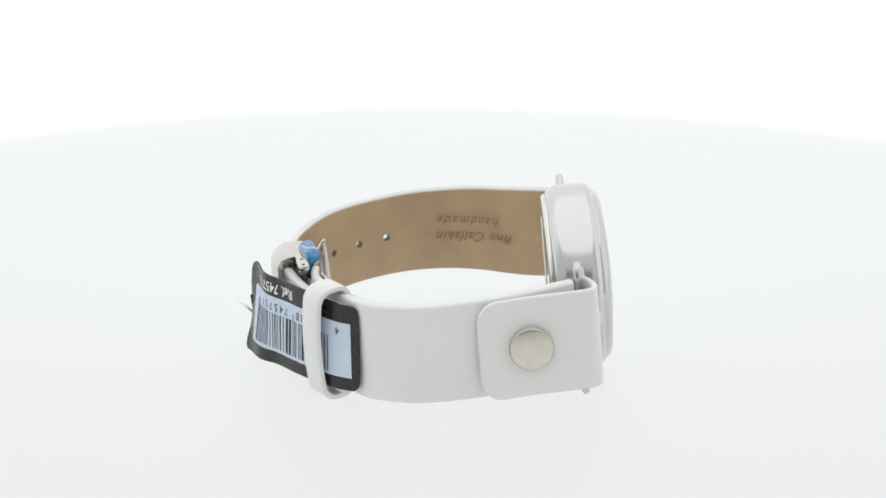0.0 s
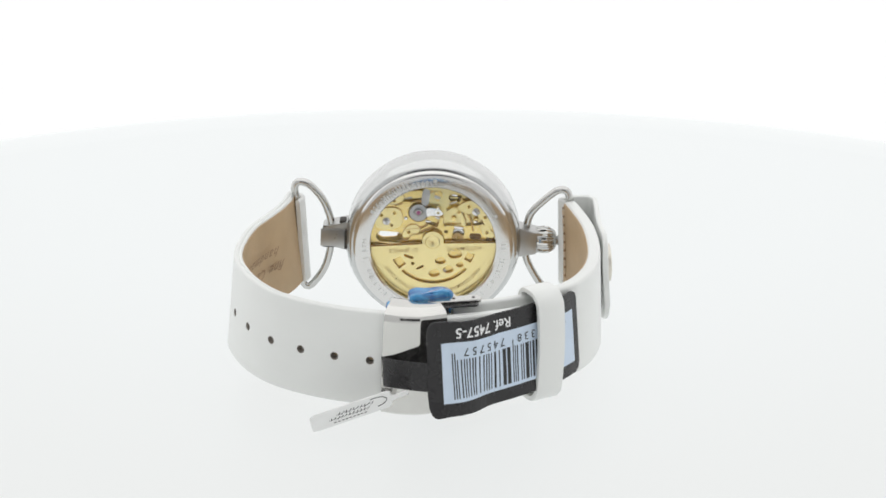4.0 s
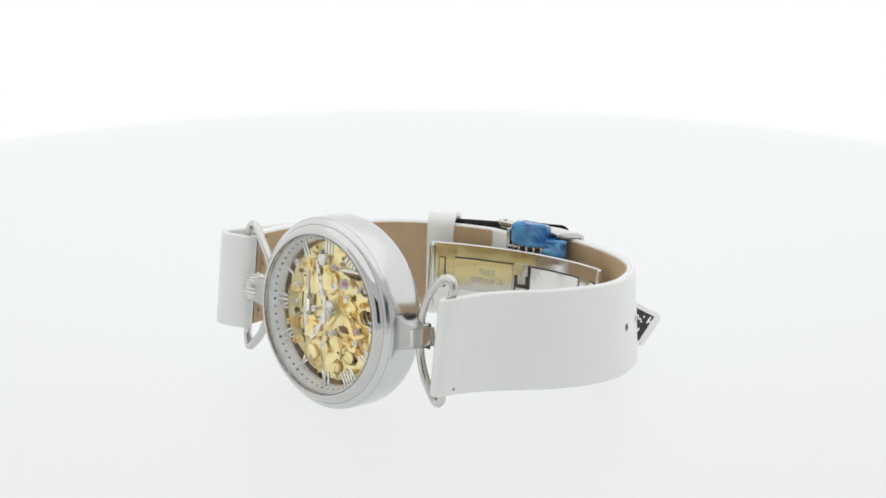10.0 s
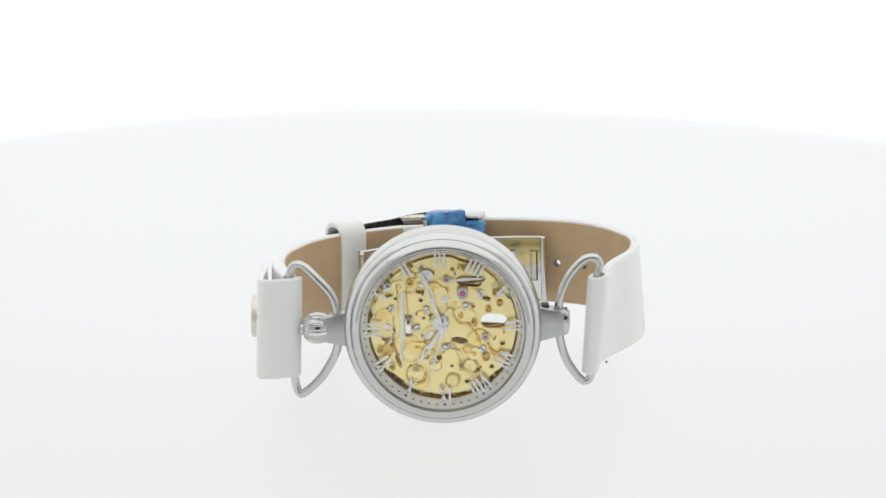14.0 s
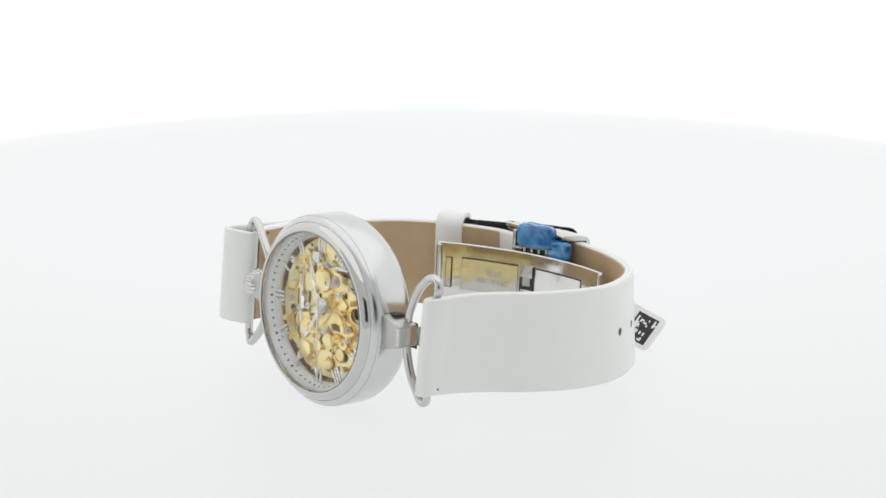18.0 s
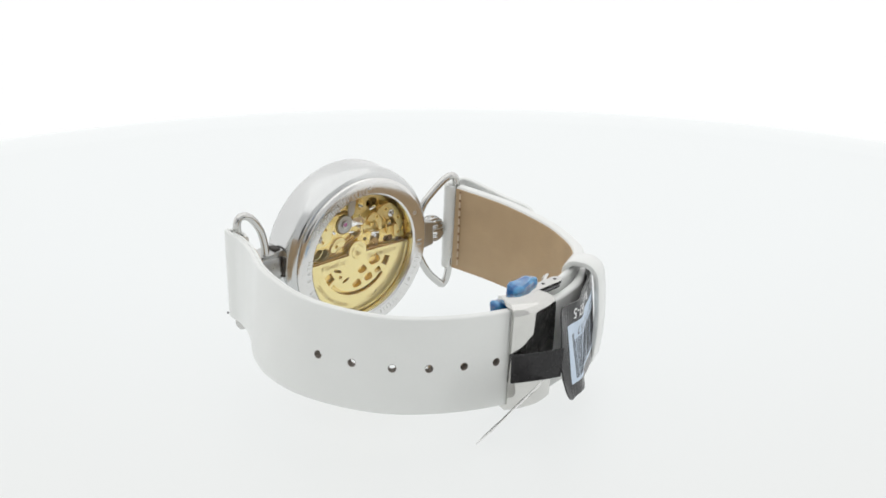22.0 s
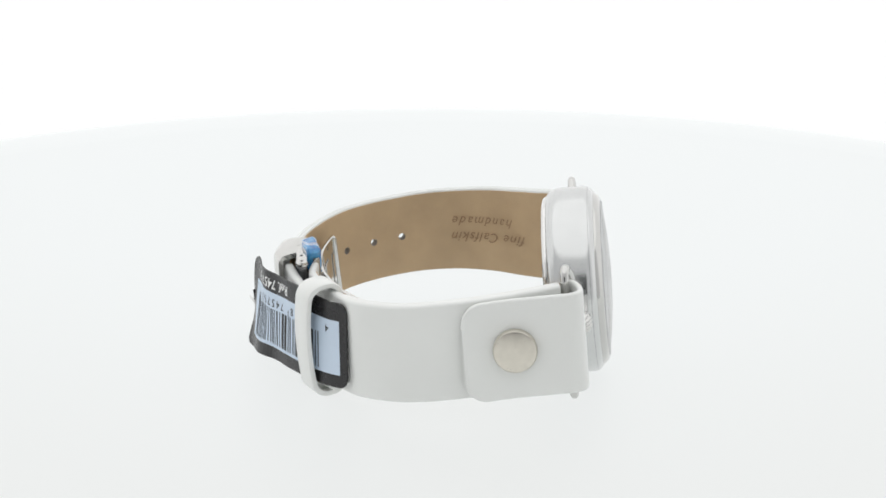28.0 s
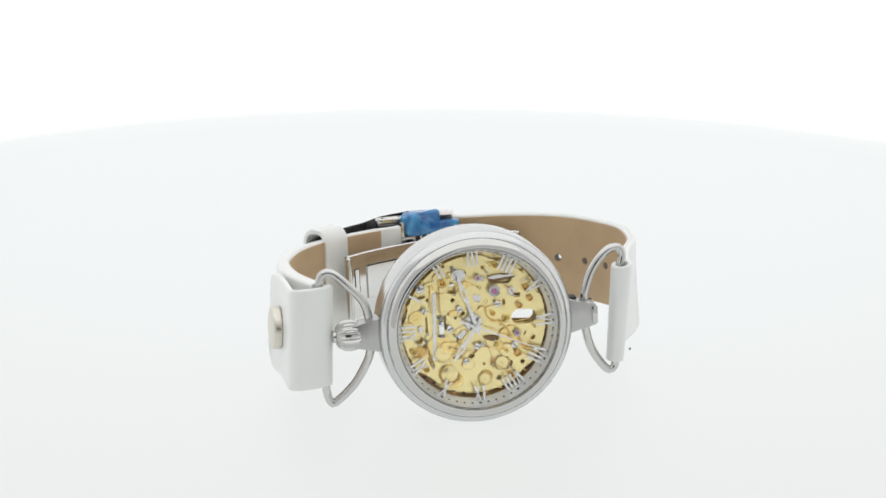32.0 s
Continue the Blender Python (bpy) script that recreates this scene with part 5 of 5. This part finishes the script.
        part("loose_end", crumpled(Matrix.Translation((-26.7, 7.3, z - 3.0 * up)) @ pose(0, 0, 0, 0, 0, -2), 2.8, 5.2, 4.2, 0.5, 3 + up), FILM, film, "loose end of the film", False)
    part("clasp_core", block(Matrix.Translation((-27.6, 2.4, -0.4)) @ pose(0, 0, 0, 0, 0, 8), 2.4, 9.0, 17.0, 0.3), DARK_STEEL, watch, "dark steel body of the clasp")


# ---------------------------------------------------------------- tags
TAG = [(-37.9, 1.7), (-36.3, -1.7), (-32.9, -8.0), (-28.7, -14.4), (-23.9, -20.4), (-19.8, -24.4), (-15.3, -27.5)]


def build_barcode_tag():
    tag = tagged(new("barcode_tag"), "black card barcode tag tucked under the strap keeper", "tag")
    path = way(TAG, 0.8)
    total = sum((b - a).length for a, b in zip(path, path[1:]))
    fl = 0.13

    def on_tag(s, off, z):
        # the lower free corner of the card curls outwards
        curl = 0.0014 * max(0.0, 12.0 - s) * max(0.0, 2.0 - z) ** 2
        curl += 0.9 * math.exp(-((s - 8.5) / 5.0) ** 2) + 0.28 * math.sin(s * 0.55 + z * 0.35) * max(0.0, 1 - s / 22)
        return on_strap(path, s, off + curl, z * (1.0 + (0.07 * max(0.0, 1 - s / 14) - 0.1 * min(1.0, max(0.0, (s - total + 12) / 8))) * (z > 0)), fl)

    def sheet(s0, s1, z0, z1, off, r, nm, mat, parent, label="", thick=0.3, nz=6):
        """A sheet on the tag's curve with rounded corners."""
        bm = bmesh.new()
        stops = sorted({s0, s1, *(s0 + r * k / 6 for k in range(7)), *(s1 - r * k / 6 for k in range(7)), *(s0 + (s1 - s0) * k / max(1, round(s1 - s0)) for k in range(max(1, round(s1 - s0)) + 1))})
        rows = []
        for s in stops:
            e = min(s - s0, s1 - s)
            k = r - math.sqrt(max(0.0, r * r - (r - e) ** 2)) if e < r else 0.0
            zs = [z0 + k + (z1 - z0 - 2 * k) * i / nz for i in range(nz + 1)]
            rows.append([bm.verts.new(on_tag(s, off, z)) for z in zs] + [bm.verts.new(on_tag(s, off - thick, z)) for z in reversed(zs)])
        m = 2 * (nz + 1)
        for a, b in zip(rows, rows[1:]):
            for i in range(m):
                bm.faces.new((a[i], a[(i + 1) % m], b[(i + 1) % m], b[i]))
        bm.faces.new(rows[0])
        bm.faces.new(rows[-1])
        return part(nm, bm, mat, parent, label, False)
    sheet(0.0, total, -8.7, 8.9, 0.0, 2.0, "card", BLACK, tag, "black rounded card")
    lab = sheet(2.9, total - 1.8, -6.2, 5.0, 0.06, 0.02, "label", LABEL, tag, "pale blue printed label", 0.04)
    # printed bars of the code
    rnd = random.Random(8)
    s = 4.9
    while s < 30.0:
        guard = s < 5.7 or 17.7 < s < 18.7
        w = 0.22 if guard else rnd.choice((0.2, 0.22, 0.25, 0.25, 0.45, 0.8))
        sheet(s, s + w, -5.5, 3.0 if guard else 1.7, 0.10, 0.001, "bar", INK, lab, "", 0.03, 3)
        s += w + (0.28 if guard else rnd.choice((0.3, 0.4, 0.55, 0.7)))

    def back(s0, z0, off=0.12):
        return lambda u, v: on_tag(s0 - u, off, z0 - v)
    for words, s0 in (("745757", 12.1), ("1338", 22.9), ("4", total - 5.0)):
        lettering("number", words, 2.25, back(s0, 3.1), INK, lab, spacing=1.5 if len(words) > 1 else 1.0)
    lettering("reference", "Ref. 7457-5", 2.75, back(12.1, 6.8, 0.04), PRINT, tag, "white printed words", bold=0.015)
    # narrow black tail that wraps back over the clasp
    tail = way([(-38.0, 1.4), (-37.2, 4.0), (-35.6, 6.8), (-33.8, 9.4), (-32.6, 10.2)], 0.5)
    part("tail", sweep(tail, round_section(-0.15, 0.15, -5.3, 0.7, 0.1, 1), 0.03, rise=lambda q: 0.3 * max(0.0, -33.5 - q.x)), BLACK, tag, "narrow black tail of the card")
    return tag


def build_price_tag():
    tag = tagged(new("price_tag"), "small white card price tag hanging at the clasp", "tag")
    o, ex, ey = Vector((-37.5, 8.2, -5.6)), Vector((-0.225, 0.93, -0.28)).normalized(), Vector((0.665, -0.025, -0.745))
    ey = (ey - ex * ey.dot(ex)).normalized()
    nz = ex.cross(ey)

    def at(u, v, h=0.0):
        return o + ex * u + ey * v + nz * h
    out = [(-3.4, -0.9), (-0.6, -0.9), (0.0, -1.6)] + [(1.2 - 1.2 * math.cos(a), -2.9 - 1.2 * math.sin(a)) for a in (0, 0.5, 1.05, 1.57)]
    out += [(5.5, -4.1), (10.0, -4.1)] + [(14.6 + 1.2 * math.sin(a), -2.9 - 1.2 * math.cos(a)) for a in (0, 0.5, 1.05, 1.57)]
    out += [(14.6 + 1.2 * math.cos(a), 2.9 + 1.2 * math.sin(a)) for a in (0, 0.5, 1.05, 1.57)] + [(10.0, 4.1), (5.5, 4.1)]
    out += [(1.2 - 1.2 * math.sin(a), 2.9 + 1.2 * math.cos(a)) for a in (0, 0.5, 1.05, 1.57)] + [(0.0, 1.6), (-0.6, 0.9), (-3.4, 0.9)]
    bm = bmesh.new()
    loops = [[bm.verts.new(at(u, v, h)) for u, v in out] for h in (-0.11, 0.11)]
    bm.faces.new(loops[0])
    bm.faces.new(loops[1])
    for i in range(len(out)):
        j = (i + 1) % len(out)
        bm.faces.new((loops[0][i], loops[0][j], loops[1][j], loops[1][i]))
    bmesh.ops.triangulate(bm, faces=list(bm.faces))
    card = part("card", bm, PAPER, tag, "white paper card with a narrow neck", False)
    front = -0.14
    lettering("price", "1599", 2.9, lambda u, v: at(3.9 + u, -0.8 - v, front), INK, card, "black printed price", bold=0.02)
    lettering("currency", "PLN", 1.3, lambda u, v: at(8.2 + u, -1.0 - v, front), INK, card)

    def bar(u0, u1, v0, v1, h, mat, nm, deg=0.0):
        c, d = math.cos(radians(deg)), math.sin(radians(deg))
        bm = bmesh.new()
        um, vm = (u0 + u1) / 2, (v0 + v1) / 2
        bm.faces.new([bm.verts.new(at(um + c * (u - um) - d * (v - vm), vm + d * (u - um) + c * (v - vm), h)) for u, v in ((u0, v0), (u1, v0), (u1, v1), (u0, v1))])
        part(nm, bm, mat, card, "", False)
    # a line of small print that cannot be read
    for k in range(12):
        bar(1.4 + 0.55 * k, 1.75 + 0.55 * k, 1.5, 2.3, front, INK, "print_bar")
    rnd = random.Random(9)
    # the printed square, as a plain dark block with pale bars
    bar(9.3, 14.4, -3.1, 3.2, front, INK, "print_block")
    for k in range(26):
        u, v = 9.8 + 0.42 * rnd.randrange(10), -2.7 + 0.42 * rnd.randrange(13)
        bar(u, u + 0.42 * rnd.choice((1, 1, 2)), v, v + 0.42 * rnd.choice((1, 1, 2)), front - 0.02 - 0.001 * k, PAPER, "print_bar")
    # the other face: a black script mark, as plain strokes
    rnd = random.Random(4)
    for row, (v0, n, h) in enumerate(((-1.1, 10, 1.5), (0.7, 11, 1.3))):
        for k in range(n):
            u = 3.6 + row * 0.9 + k * 0.72
            bar(u, u + 0.22, v0 - h / 2, v0 + h / 2 * rnd.uniform(0.3, 1), 0.14, INK, "script_stroke", rnd.uniform(-35, 10))
            bar(u + 0.2, u + 0.62, v0 + 0.1, v0 + 0.32, 0.145, INK, "script_stroke", rnd.uniform(-30, 30))
    for k in range(9):
        bar(5.0 + 0.75 * k, 5.5 + 0.75 * k, 2.3, 2.7, 0.14, INK, "print_bar")
    arc = [Vector(at(3.2 + 2.3 * math.cos(radians(a)), -0.7 + 2.3 * math.sin(radians(a)), 0.15)) for a in range(100, 291, 10)]
    part("script_stroke", tube(arc, 0.09, seg=5), INK, card)
    return tag, card, at


build_case()
build_front()
build_rear()
build_numerals()
seconds_hand = build_pointers()
build_lugs()
build_strap()
build_clasp()
barcode_tag = build_barcode_tag()
price_tag, price_card, price_at = build_price_tag()


# ---------------------------------------------------------------- what turns
# The turntable's angle, degrees, every half second from the start.
TURN = [0.2, 11.4, 22.6, 33.8, 45.0, 55.9, 67.1, 78.4, 89.6, 100.9, 112.4, 123.7, 135.3, 146.4, 157.9, 169.0, 180.5, 191.8, 203.5, 214.3, 224.5, 233.3, 241.6, 248.5, 254.7, 259.8, 264.3, 267.6,
        269.3, 266.6, 262.6, 257.8, 252.4, 246.2, 238.6, 230.1, 220.6, 210.5, 199.2, 188.0, 176.6, 165.2, 153.6, 142.6, 130.9, 119.7, 108.2, 97.1, 85.6, 74.5, 63.0, 52.0, 40.8, 29.5, 18.2,
        6.7, -4.8, -16.4, -28.3, -39.0, -49.1, -57.8, -65.8, -72.6, -78.9]
REST = pose(0, 0, 0.0160) @ pose(0, 0, 0, 1.95, 0, 0) @ pose(0, 0, 0, 0, -5.1, 0)


def still_dial(seconds):
    """The seconds hand in the watch's space, at that reading."""
    m = TILT @ Matrix.Translation((31.8, CY, CZ)) @ pose(0, 0, 0, -6 * seconds, 0, 0)
    m = m.copy()
    m.translation = m.translation * 0.001
    return m


def motions():
    rows = [(i * 0.5, pose(0, 0, 0, 0, 0, a)) for i, a in enumerate(TURN)]
    walk(bpy.data.objects["turntable"], rows)
    for thing in (watch, barcode_tag, price_tag):
        walk(thing, [(t, m @ REST) for t, m in rows])
    hand = [(t, still_dial(47.6 - 0.75 * abs(t - 13.9))) for t in (0, 3, 6, 9, 12, 13.4, 13.9, 14.4, 17, 20, 23, 26, 29, 32)]
    walk(seconds_hand, hand)


motions()
